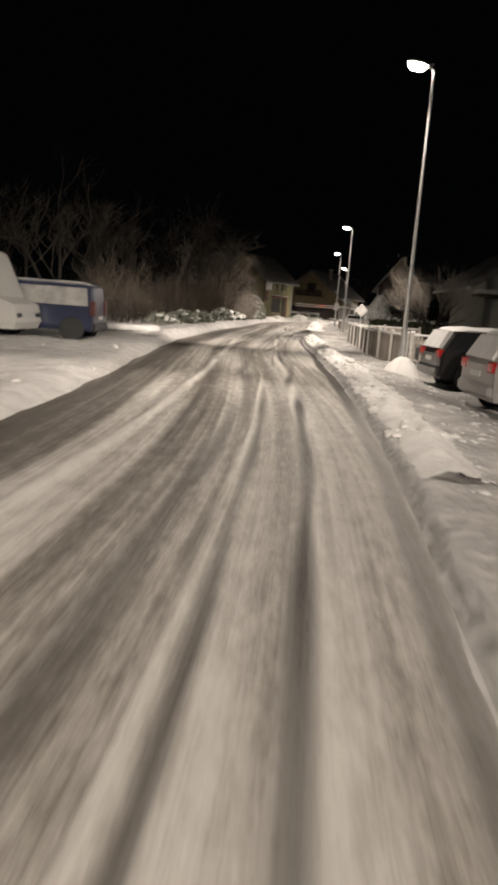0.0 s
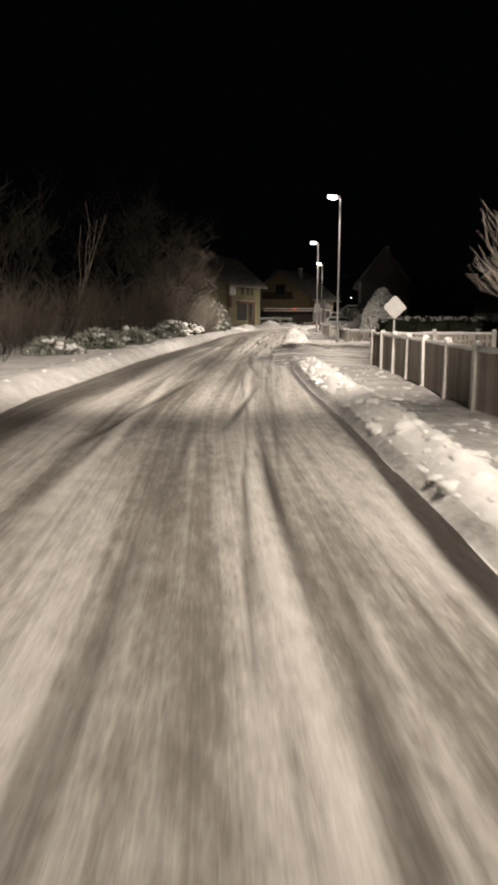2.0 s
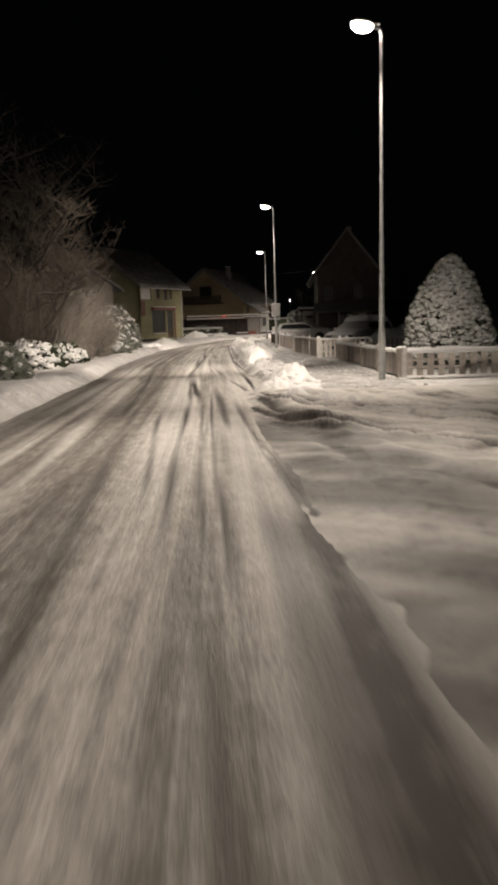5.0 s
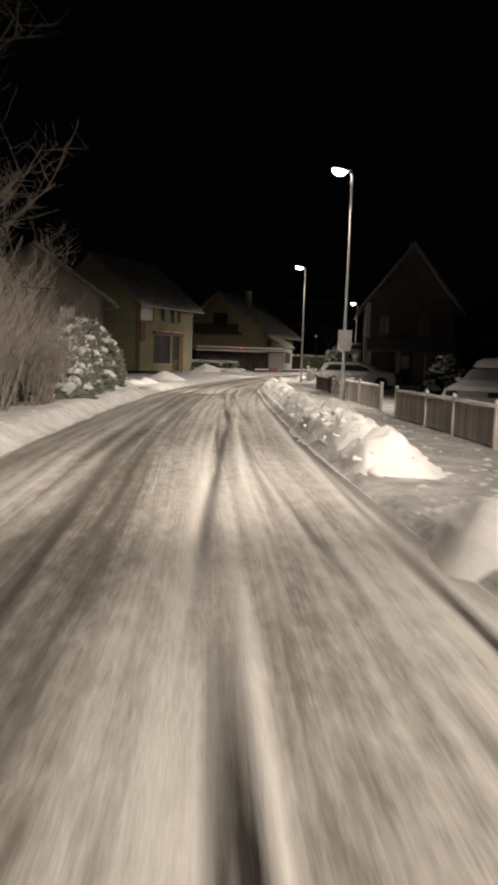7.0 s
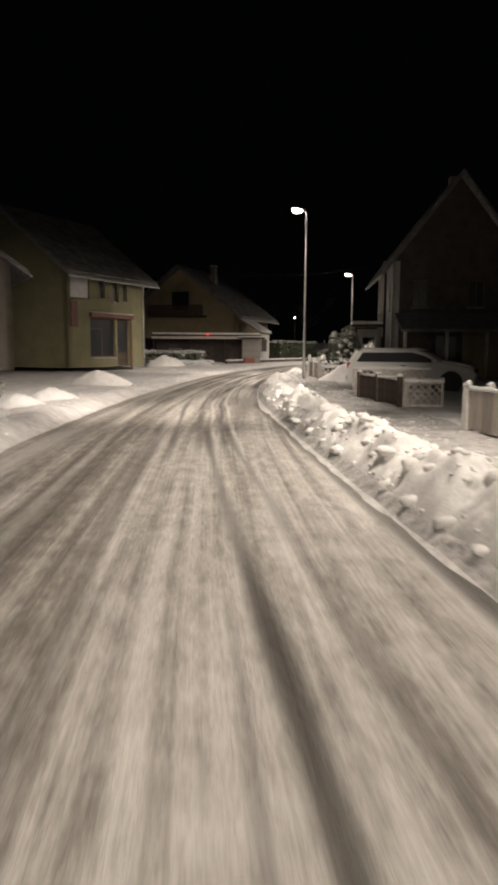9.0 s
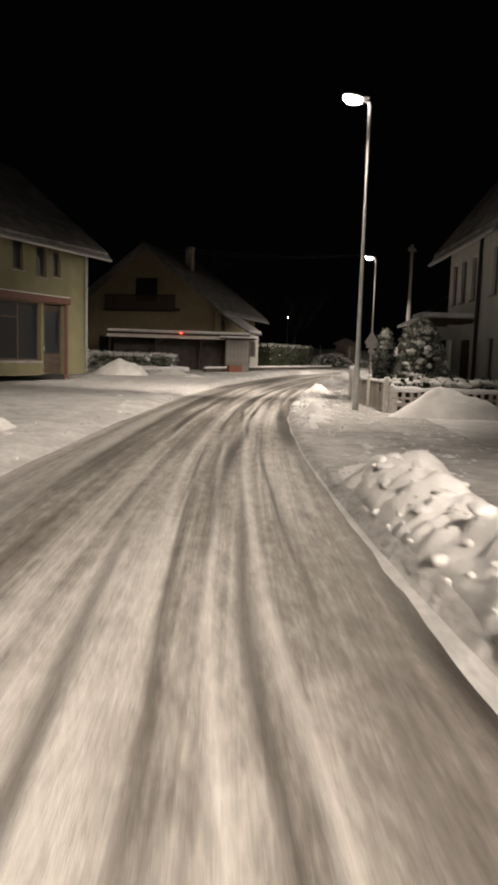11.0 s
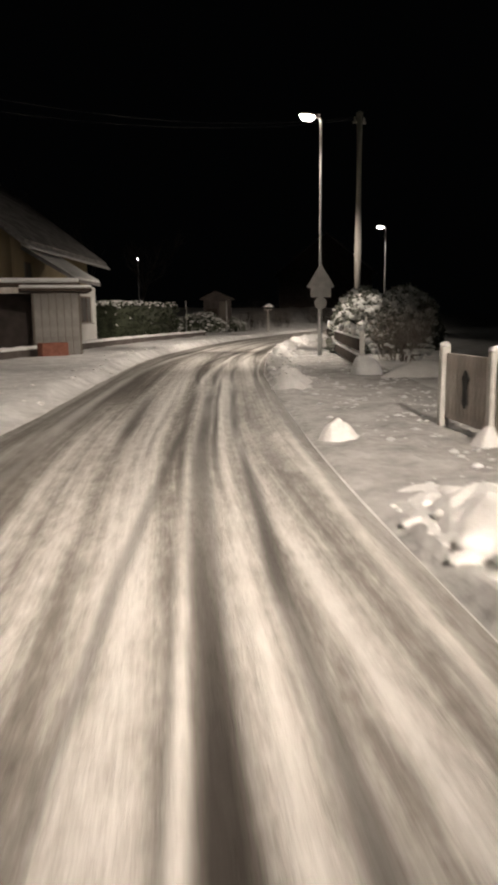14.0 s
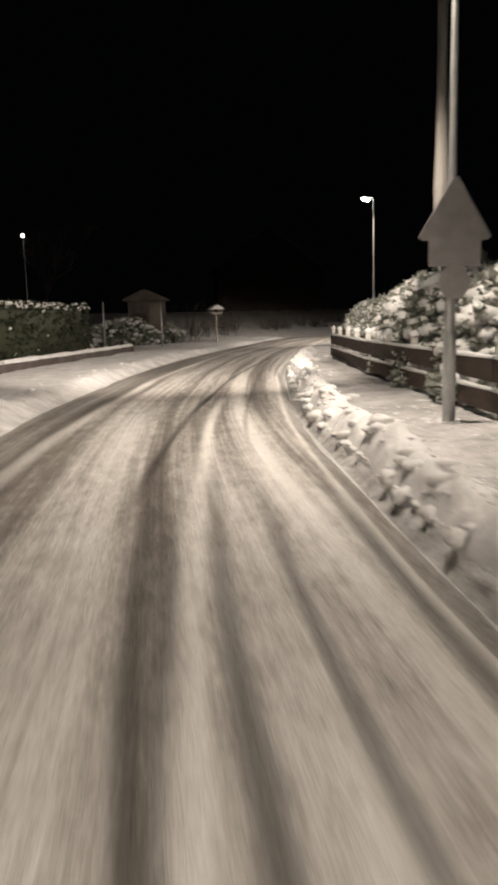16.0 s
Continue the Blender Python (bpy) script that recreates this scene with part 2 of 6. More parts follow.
def road_material():
    """Packed snow with streaks and dark wheel tracks that follow the road."""
    mat = bpy.data.materials.new("packed_snow_road")
    mat.use_nodes = True
    nt = mat.node_tree
    bsdf = nt.nodes["Principled BSDF"]
    uv = nt.nodes.new("ShaderNodeUVMap")
    uv.uv_map = "lane"

    def noise_at(sx, sy, detail=4, rough=0.55, warp=0.0):
        mp = nt.nodes.new("ShaderNodeMapping")
        mp.inputs["Scale"].default_value = (sx, sy, 1)
        nt.links.new(uv.outputs[0], mp.inputs[0])
        n = nt.nodes.new("ShaderNodeTexNoise")
        n.inputs["Scale"].default_value, n.inputs["Detail"].default_value, n.inputs["Roughness"].default_value = 1.0, detail, rough
        n.inputs["Distortion"].default_value = warp
        nt.links.new(mp.outputs[0], n.inputs["Vector"])
        return n.outputs[0]

    def calc(op, a, b, c=None):
        m = nt.nodes.new("ShaderNodeMath")
        m.operation = op
        for k, v in enumerate((a, b, c)):
            if v is None:
                continue
            if isinstance(v, (int, float)):
                m.inputs[k].default_value = v
            else:
                nt.links.new(v, m.inputs[k])
        return m.outputs[0]

    lane = noise_at(1.15, 0.012, 2, 0.5)
    streak = noise_at(3.2, 0.03, 3, 0.6)
    thin = noise_at(10.0, 0.09, 4, 0.7, 0.25)
    fine = noise_at(26.0, 0.5, 3, 0.6, 0.4)
    clump = noise_at(7.0, 2.6, 5, 0.75)
    grain = noise_at(40, 22, 3, 0.65)
    patch = noise_at(0.9, 0.10, 4, 0.6, 0.3)
    v = calc("MULTIPLY_ADD", lane, 0.40, calc("MULTIPLY_ADD", streak, 0.30, calc("MULTIPLY_ADD", thin, 0.17, calc("MULTIPLY", fine, 0.05))))
    v = calc("MULTIPLY_ADD", clump, 0.22, calc("MULTIPLY_ADD", grain, 0.14, calc("MULTIPLY_ADD", patch, 0.34, v)))
    v = calc("SUBTRACT", v, 0.095)
    ramp = nt.nodes.new("ShaderNodeValToRGB")
    els = ramp.color_ramp.elements
    els[0].position, els[0].color = 0.585, (0.115, 0.102, 0.09, 1)
    els[1].position, els[1].color = 0.885, (0.82, 0.80, 0.76, 1)
    for p, c in ((0.668, (0.25, 0.232, 0.21, 1)), (0.722, (0.43, 0.41, 0.38, 1)), (0.785, (0.63, 0.61, 0.58, 1))):
        e = els.new(p)
        e.color = c
    nt.links.new(v, ramp.inputs[0])
    edge = nt.nodes.new("ShaderNodeVertexColor")
    edge.layer_name = "slush"
    split = nt.nodes.new("ShaderNodeSeparateColor")
    nt.links.new(edge.outputs[0], split.inputs[0])
    snow = nt.nodes.new("ShaderNodeMix")
    snow.data_type = "RGBA"
    snow.inputs["B"].default_value = (0.85, 0.83, 0.79, 1)
    nt.links.new(calc("MULTIPLY", split.outputs[1], calc("MULTIPLY_ADD", clump, 0.9, 0.35)), snow.inputs["Factor"])
    nt.links.new(ramp.outputs[0], snow.inputs["A"])
    mix = nt.nodes.new("ShaderNodeMix")
    mix.data_type = "RGBA"
    mix.inputs["B"].default_value = (0.05, 0.044, 0.039, 1)
    worn = calc("MULTIPLY", split.outputs[0], calc("MULTIPLY_ADD", clump, 0.6, calc("MULTIPLY_ADD", thin, 0.5, 0.48)))
    nt.links.new(worn, mix.inputs["Factor"])
    nt.links.new(snow.outputs["Result"], mix.inputs["A"])
    nt.links.new(mix.outputs["Result"], bsdf.inputs["Base Color"])
    shine = nt.nodes.new("ShaderNodeMapRange")
    shine.inputs["From Min"].default_value, shine.inputs["From Max"].default_value = 0.55, 0.85
    shine.inputs["To Min"].default_value, shine.inputs["To Max"].default_value = 0.5, 0.75
    nt.links.new(v, shine.inputs["Value"])
    nt.links.new(shine.outputs[0], bsdf.inputs["Roughness"])
    bsdf.inputs["Specular IOR Level"].default_value = 0.12
    bp = nt.nodes.new("ShaderNodeBump")
    bp.inputs["Strength"].default_value, bp.inputs["Distance"].default_value = 0.55, 0.05
    nt.links.new(calc("MULTIPLY_ADD", clump, 0.6, v), bp.inputs["Height"])
    nt.links.new(bp.outputs[0], bsdf.inputs["Normal"])
    return mat


ROAD = road_material()

# ---- the road's edges in plan, by y ----
RIGHT_EDGE = [(-60, 12.5), (-5, 8.7), (3.5, 8.0), (8, 7.45), (12.3, 6.9), (17, 6.1), (22.9, 5.2), (27, 4.5), (32.8, 3.7), (45.9, 2.4), (54, 1.7), (60, 1.0), (65, 0.5), (74, -0.2), (82, -0.7), (88, -1.0), (94, -0.9), (100, -0.5), (106, 0.3), (112, 1.4), (117, 2.5), (125, 4.5), (132.2, 6.9), (140.8, 10.6), (150, 15.5), (160, 21.8), (175, 32)]
LEFT_EDGE = [(-60, 7.5), (-5, 4.6), (3, 3.7), (8.2, 2.8), (14.4, 1.5), (22.3, -0.1), (30, -1.0), (36, -1.7), (45, -2.4), (49, -2.7), (58, -3.5), (63, -4.1), (72, -4.7), (80, -5.0), (86, -4.9), (91.5, -4.7), (98, -4.2), (106, -3.3), (114.7, -2.0), (119.8, -0.8), (129, 1.5), (134, 3.0), (142, 6.3), (149, 9.8), (155, 13.2), (165, 19.5), (175, 26.5)]
SPAN = np.arange(-60, 175.01, 0.25)


def smooth_edge(rows):
    x = np.interp(SPAN, *np.array(rows, float).T)
    k = np.ones(17) / 17
    return np.convolve(np.pad(x, 8, mode="edge"), k, "valid")


X_RIGHT, X_LEFT = smooth_edge(RIGHT_EDGE), smooth_edge(LEFT_EDGE)


def right_at(y):
    return float(np.interp(y, SPAN, X_RIGHT))


def left_at(y):
    return float(np.interp(y, SPAN, X_LEFT))


# how high the ploughed ridge stands along the right side, and where drives cross the pavement
RIDGE = [(-60, 0.07), (10, 0.11), (16, 0.13), (22, 0.14), (31, 0.19), (33, 0.00), (51, 0.00), (52.2, 0.14), (53.2, 0.24), (55.5, 0.16), (57, 0.26), (58, 0.2), (58.7, 0.02), (60.5, 0.02), (61.3, 0.38), (66, 0.42), (69, 0.22), (71, 0.42), (79, 0.30), (83, 0.38), (87, 0.36), (91, 0.22), (92.5, 0.0), (98.2, 0.0), (99.4, 0.24), (102, 0.16), (104, 0.12), (108, 0.09), (111, 0.12), (112.6, 0.0), (119.8, 0.0), (122, 0.22), (140, 0.27), (150, 0.16), (175, 0.14)]
KERB = [(-60, 0.11), (32, 0.11), (33.5, 0.01), (47, 0.02), (52, 0.06), (60, 0.09), (92, 0.09), (94, 0.05), (97, 0.06), (100, 0.09), (110.5, 0.09), (112, 0.025), (119.5, 0.025), (121, 0.04), (124, 0.1), (175, 0.1)]


def n2(x, y, s, k=0.0):
    return noise.noise(Vector((x * s, y * s, k)))


def right_height(u, x, y):
    step = min(max(u / 0.12, 0), 1)
    z = np.interp(y, *np.array(KERB).T) * step * step * (3 - 2 * step)
    r = np.interp(y, *np.array(RIDGE).T)
    z += 0.35 * r * math.exp(-(((u - 0.55) / 0.38) ** 2)) * (0.75 + 0.9 * n2(x, y, 1.3) + 0.5 * n2(x, y, 3.7, 5))
    rough = min(u / 0.3, 1)
    z += rough * (0.035 * n2(x, y, 0.8, 2) + 0.03 * n2(x, y, 2.6, 3) + 0.018 * n2(x, y, 6.5, 4))
    if y < 17 and u > 1.4:
        z -= 0.24 * min(1, (u - 1.4) / 1.2) * min(1, (17 - y) / 1.5)
    if 33 < y < 50:
        z += rough * 0.05 * (n2(x * 0.35, y * 2.0, 1.0, 8) + 0.5 * n2(x * 0.6, y * 4.5, 1.0, 9)) * min(1, (50 - y) / 4, (y - 33) / 2)
    return z


def left_height(u, x, y):
    step = min(max(u / 0.5, 0), 1)
    bank = np.interp(y, [-60, 20, 26, 48, 60, 80, 92, 96, 116, 121, 150, 175], [0.10, 0.12, 0.22, 0.28, 0.18, 0.2, 0.12, 0.05, 0.05, 0.16, 0.18, 0.1])
    z = bank * step * step * (3 - 2 * step)
    z += 0.10 * bank / 0.2 * math.exp(-(((u - 0.7) / 0.5) ** 2)) * (0.6 + n2(x, y, 0.9, 12))
    z += step * (0.05 * n2(x, y, 0.5, 13) + 0.03 * n2(x, y, 2.3, 14) + 0.012 * n2(x, y, 6.0, 15))
    return z


def build_ground():
    out = [0.0, 0.06, 0.12, 0.2, 0.3, 0.4, 0.5, 0.6, 0.7, 0.8, 0.95, 1.1, 1.25, 1.4, 1.6, 1.8, 2.0, 2.2, 2.5, 2.8, 3.2, 3.7, 4.3, 5, 6, 8, 11, 15, 22, 32, 45, 60]
    rows, verts = len(SPAN), []
    for i, y in enumerate(SPAN):
        xl, xr = X_LEFT[i], X_RIGHT[i]
        for u in reversed(out):
            verts.append((xl - u, y, left_height(u, xl - u, y)))
        verts += [(xl + 0.35, y, -0.09), (xr - 0.35, y, -0.09)]
        sunk = 0.16 * min(max((y - 33.6) / 0.6, 0), 1) * min(max((51.4 - y) / 0.6, 0), 1)
        for u in out:
            verts.append((xr + u, y, right_height(u, xr + u, y) - sunk * min(max((14 - u) / 1.5, 0), 1)))
    n = 2 * len(out) + 2
    faces = [(i * n + j, i * n + j + 1, (i + 1) * n + j + 1, (i + 1) * n + j) for i in range(rows - 1) for j in range(n - 1)]
    k = len(verts)
    verts += [(-1500, -1500, -0.25), (1500, -1500, -0.25), (1500, 1500, -0.25), (-1500, 1500, -0.25)]
    faces.append((k, k + 1, k + 2, k + 3))
    b = Build()
    b.v, b.f = verts, faces
    ground = single("ground", b, YARD_SNOW, "snow-covered verges and yards with trodden, lumpy snow", "ground", kind="structure", smooth=True)
    # the trodden pavement between the kerb and the fences, in a darker tone
    ground.data.materials.append(PAVED_SNOW)
    first, last = len(out) + 2, len(out) + 2 + out.index(3.2)
    for i in range(rows - 1):
        for j in range(first, last):
            ground.data.polygons[i * (n - 1) + j].material_index = 1
    return ground


# worn wheel tracks: first and last y, place from the right edge at each end, width, depth
TRACKS = [(38, 52, 1.36, 1.40, 0.03, 0.9), (38, 52, 1.52, 1.57, 0.025, 0.7), (40, 49, 2.02, 2.3, 0.04, 0.8), (40, 52, 0.42, 0.25, 0.04, 0.9), (12, 30, 1.5, 1.44, 0.03, 0.7), (60, 72, 1.7, 1.6, 0.03, 0.7), (84, 96, 1.62, 1.5, 0.03, 0.8), (86, 98, 0.7, 0.62, 0.03, 0.7), (112, 124, 1.2, 1.16, 0.04, 0.9), (-60, 9, 1.15, 1.64, 0.05, 0.8), (-60, 10, 0.75, 1.03, 0.09, 0.9), (-60, 7, 1.75, 1.92, 0.12, 0.6), (8.5, 16.5, 1.25, 0.95, 0.09, 0.8), (14.5, 21.5, 1.14, 1.34, 0.06, 1.0), (20, 28.5, 1.85, 0.95, 0.07, 0.9), (17, 31, 1.17, 0.82, 0.04, 0.7), (18.5, 29, 3.55, 2.5, 0.08, 0.8), (10, 24, 2.3, 2.1, 0.10, 0.5),
          (28, 41, 1.0, 1.7, 0.08, 0.7), (29, 42, 0.8, 0.75, 0.07, 0.6), (39, 50, 1.85, 1.8, 0.05, 0.8), (39, 50, 0.68, 0.92, 0.06, 0.8), (39, 48, 1.62, 1.43, 0.04, 0.7), (36, 49, 2.4, 2.75, 0.08, 0.6), (48.5, 56, 1.56, 1.88, 0.08, 1.0), (55, 69, 2.0, 1.34, 0.06, 0.8), (48, 56, 1.76, 1.92, 0.05, 0.8), (46, 63, 2.88, 3.24, 0.09, 0.7), (46, 56, 0.1, 0.92, 0.06, 0.9), (55, 65, 0.86, 1.16, 0.04, 0.6), (50.5, 58.5, 0.38, 0.32, 0.085, 1.1), (57, 68, 0.3, 0.1, 0.06, 0.8), (44, 53, 1.12, 1.27, 0.09, 0.9), (43, 49, 0.66, 0.6, 0.05, 0.9), (57, 69, 1.15, 1.18, 0.06, 0.35),
          (67, 83, 1.36, 1.62, 0.08, 0.8), (68, 85, 0.9, 1.3, 0.07, 0.5), (64, 84, 2.6, 2.4, 0.09, 0.5), (77, 87, 1.76, 1.56, 0.09, 0.7), (77, 91, 1.34, 1.04, 0.05, 0.7), (82, 89, 0.12, 0.14, 0.15, 1.0), (77, 90, 2.16, 2.0, 0.06, 0.6), (88, 97, 1.38, 0.98, 0.09, 0.7), (97.5, 102.5, 1.0, 1.24, 0.05, 1.0), (95, 108, 0.88, 0.95, 0.05, 0.9), (93.5, 104.5, 0.12, 0.26, 0.15, 0.9), (95, 107, 2.26, 2.3, 0.08, 0.8), (95, 105, 1.38, 1.42, 0.05, 0.8), (95, 103, 1.8, 1.75, 0.06, 0.5), (103, 112, 0.95, 0.9, 0.07, 0.8),
          (104, 122, 1.36, 1.32, 0.11, 1.0), (108, 116, 0.94, 0.86, 0.07, 0.9), (107, 118, 2.05, 1.5, 0.06, 0.6), (114, 123, 0.9, 0.84, 0.08, 0.8), (114, 122, 2.3, 2.5, 0.10, 0.6),
          (121, 128, 1.53, 2.05, 0.06, 0.7), (120.5, 129.5, 1.27, 1.37, 0.07, 0.75), (120.5, 129, 0.84, 0.96, 0.07, 0.6), (127, 151, 2.12, 1.08, 0.07, 0.9), (119, 129, 0.3, 0.26, 0.09, 0.5), (129, 160, 0.9, 0.7, 0.05, 0.5)]
# low bright ridges of unworn snow between the tracks, in the same terms
CRESTS = [(-60, 17, 2.95, 3.12, 0.11, 1.0), (15, 31, 3.08, 3.2, 0.12, 0.8), (29, 58, 3.2, 3.48, 0.13, 0.7), (56, 100, 3.45, 3.0, 0.10, 0.4), (98, 118, 3.0, 3.3, 0.1, 0.4), (114, 152, 3.3, 3.9, 0.13, 0.9), (-60, 22, 1.05, 1.6, 0.10, 0.7), (-60, 13, 1.42, 1.82, 0.04, 0.8), (16, 33, 1.5, 1.3, 0.12, 0.6), (38, 48, 1.2, 1.15, 0.12, 0.5), (46, 61, 1.72, 1.68, 0.07, 0.8), (55, 71, 1.5, 1.22, 0.09, 0.7), (56, 70, 2.05, 1.6, 0.07, 0.6),
          (75, 96, 1.52, 1.2, 0.05, 0.7), (76, 98, 1.12, 0.88, 0.05, 0.6), (84, 104, 1.75, 1.6, 0.08, 0.5), (100, 118, 1.14, 1.1, 0.06, 0.7), (104, 116, 1.52, 1.48, 0.05, 0.9), (103, 118, 0.28, 0.22, 0.06, 0.6), (96, 108, 1.6, 1.55, 0.07, 0.6), (114, 124, 1.12, 1.08, 0.06, 0.7), (120, 136, 1.6, 1.4, 0.09, 1.0), (122, 150, 0.2, 0.32, 0.05, 0.9), (112, 124, 1.85, 1.95, 0.08, 0.6)]


def worn_at(rows, back, y):
    """How strongly a list of tracks or crests shows at a distance from the right edge."""
    d = 0.0
    for y0, y1, b0, b1, width, deep in rows:
        if y0 < y < y1:
            fade = min(1, (y - y0) / 2.5, (y1 - y) / 2.5)
            place = b0 + (b1 - b0) * (y - y0) / (y1 - y0) if y0 > -59 else b1 + (b1 - b0) * (y - y1) / 14
            off = (back - place - 0.04 * n2(b0, y * 0.3, 1.0, b1)) / (width * (0.85 + 0.5 * n2(b1, y * 0.5, 1.0, 31)))
            if abs(off) < 3:
                d = max(d, deep * fade * math.exp(-abs(off) ** 3) * (0.85 + 0.55 * n2(b0, y * 0.35, 1.0, 33 + b0)))
    return d


def build_road():
    cols = 128
    me = bpy.data.meshes.new("road")
    verts, faces, uvs, slush = [], [], [], []
    for i, y in enumerate(SPAN):
        xl, xr = X_LEFT[i] - 0.02, X_RIGHT[i] + 0.02
        for j in range(cols + 1):
            f = j / cols
            x, w = xl + (xr - xl) * f, xr - xl
            u = f * w
            z = 0.016 * n2(u * 2.4, y * 0.08, 1.0, 21) + 0.010 * n2(u * 5.5, y * 0.35, 1.0, 22)
            wheel, crest = worn_at(TRACKS, w - u, y), worn_at(CRESTS, w - u, y)
            verts.append((x, y, z - 0.02 * wheel + 0.03 * crest))
            uvs.append((u, y))
            gutter = 1.4 * math.exp(-(((w - u - np.interp(y, [16, 19], [0.12, 0.07])) / np.interp(y, [6, 11, 16, 19, 30, 60], [0.1, 0.13, 0.15, 0.1, 0.1, 0.13])) ** 4)) * np.interp(y, [5, 11, 33, 34.5, 56, 62, 80, 84, 175], [0.4, 1.0, 1.0, 0.1, 0.1, 0.6, 0.5, 0.25, 0.25])
            shoulder = math.exp(-(((u - 0.45) / 0.55) ** 4)) * np.interp(y, [-60, 50, 60, 100, 112, 175], [0.42, 0.4, 0.28, 0.26, 0.38, 0.42])
            # brown slush over the right lane at the side road, deepened for dimmer light
            spread = math.exp(-(((w - u) / 1.15) ** 4)) * np.interp(y, [34, 37, 45.5, 49], [0, 1, 0.9, 0]) * (0.85 + 0.9 * n2(u * 4.5, y * 0.12, 1.0, 24) + 0.5 * n2(u * 1.3, y * 0.9, 1.0, 25))
            s = min(max(gutter, shoulder, wheel, spread, 0), 1)
            slush.append((s, min(max(crest, 0), 1), 0, 1))
    n = cols + 1
    faces = [(i * n + j, i * n + j + 1, (i + 1) * n + j + 1, (i + 1) * n + j) for i in range(len(SPAN) - 1) for j in range(cols)]
    me.from_pydata(verts, [], faces)
    lay = me.uv_layers.new(name="lane")
    idx = np.zeros(len(me.loops), int)
    me.loops.foreach_get("vertex_index", idx)
    lay.data.foreach_set("uv", np.array(uvs, float)[idx].ravel())
    col = me.color_attributes.new("slush", "FLOAT_COLOR", "POINT")
    col.data.foreach_set("color", np.array(slush, float).ravel())
    me.polygons.foreach_set("use_smooth", [True] * len(me.polygons))
    me.materials.append(ROAD)
    return tagged(new("road", me), "packed snow road with grey wheel tracks and slush", "road", kind="structure")


def lumps_at(x, y, s, k):
    """Round-topped lumps packed side by side, 0 in the creases and 1 on the tops."""
    d = noise.voronoi(Vector((x * s + 0.35 * n2(x, y, s * 0.8, k), y * s, k)))[0][0]
    return math.sqrt(max(0.0, 1 - 1.7 * d * d))


def crumble(x, y, k=0.0):
    """Relief of broken snow in rounded lumps of several sizes, about 0 to 1."""
    return 0.34 * lumps_at(x, y, 3.0, 3.1 + k) * (0.7 + 0.7 * n2(x, y, 1.3, 55 + k)) + 0.42 * lumps_at(x, y, 6.0, 7.7 + k) * (0.75 + 0.6 * n2(x, y, 2.9, 58 + k)) + 0.24 * lumps_at(x, y, 12.5, 9.3 + k)


BERM_AT, BERM_PLACE, BERM_WIDE = [30, 50, 88, 96, 118, 124], [0.45, 0.62, 0.66, 0.6, 0.5, 0.42], [0.30, 0.42, 0.44, 0.28, 0.3, 0.26]


def berm_height(u, x, y):
    r = float(np.interp(y, *np.array(RIDGE).T))
    c = float(np.interp(y, BERM_AT, BERM_PLACE)) + 0.12 * n2(0.3, y, 0.55, 51)
    w = float(np.interp(y, BERM_AT, BERM_WIDE)) * (1 + 0.3 * n2(0.7, y, 0.8, 52))
    shape = math.exp(-abs((u - c) / w) ** 2.4) * min(1, u / 0.22) ** 1.5
    if shape < 0.004 or r < 0.03:
        return -0.7
    swell = max(0.3, 0.85 + 0.7 * n2(0.1, y, 0.45, 53) + 0.5 * n2(0.2, y, 1.1, 54))
    lift = 0.75 * r * shape * swell + min(1.0, 4.6 * r) * shape**0.55 * (0.25 * crumble(x, y) - 0.03)
    return right_height(u, x, y) - 0.035 + lift - 0.15 * (1 - min(1, 10 * shape))


def build_berm():
    """The continuous bank of ploughed snow along the right side."""
    ys, us = np.arange(2, 150.01, 0.055), np.arange(0.0, 1.6, 0.047)
    verts = []
    for y in ys:
        xr = right_at(y)
        verts += [(xr + u, y, berm_height(u, xr + u, y) if u > 0 else -0.12) for u in us]
    n = len(us)
    b = Build()
    b.v = verts
    b.f = [(i * n + j, i * n + j + 1, (i + 1) * n + j + 1, (i + 1) * n + j) for i in range(len(ys) - 1) for j in range(n - 1)]
    single("snow_berm", b, DIRTY_SNOW, "rough continuous bank of ploughed snow along the pavement edge", "snow bank", kind="stuff", smooth=True)


build_ground()
build_road()
build_berm()


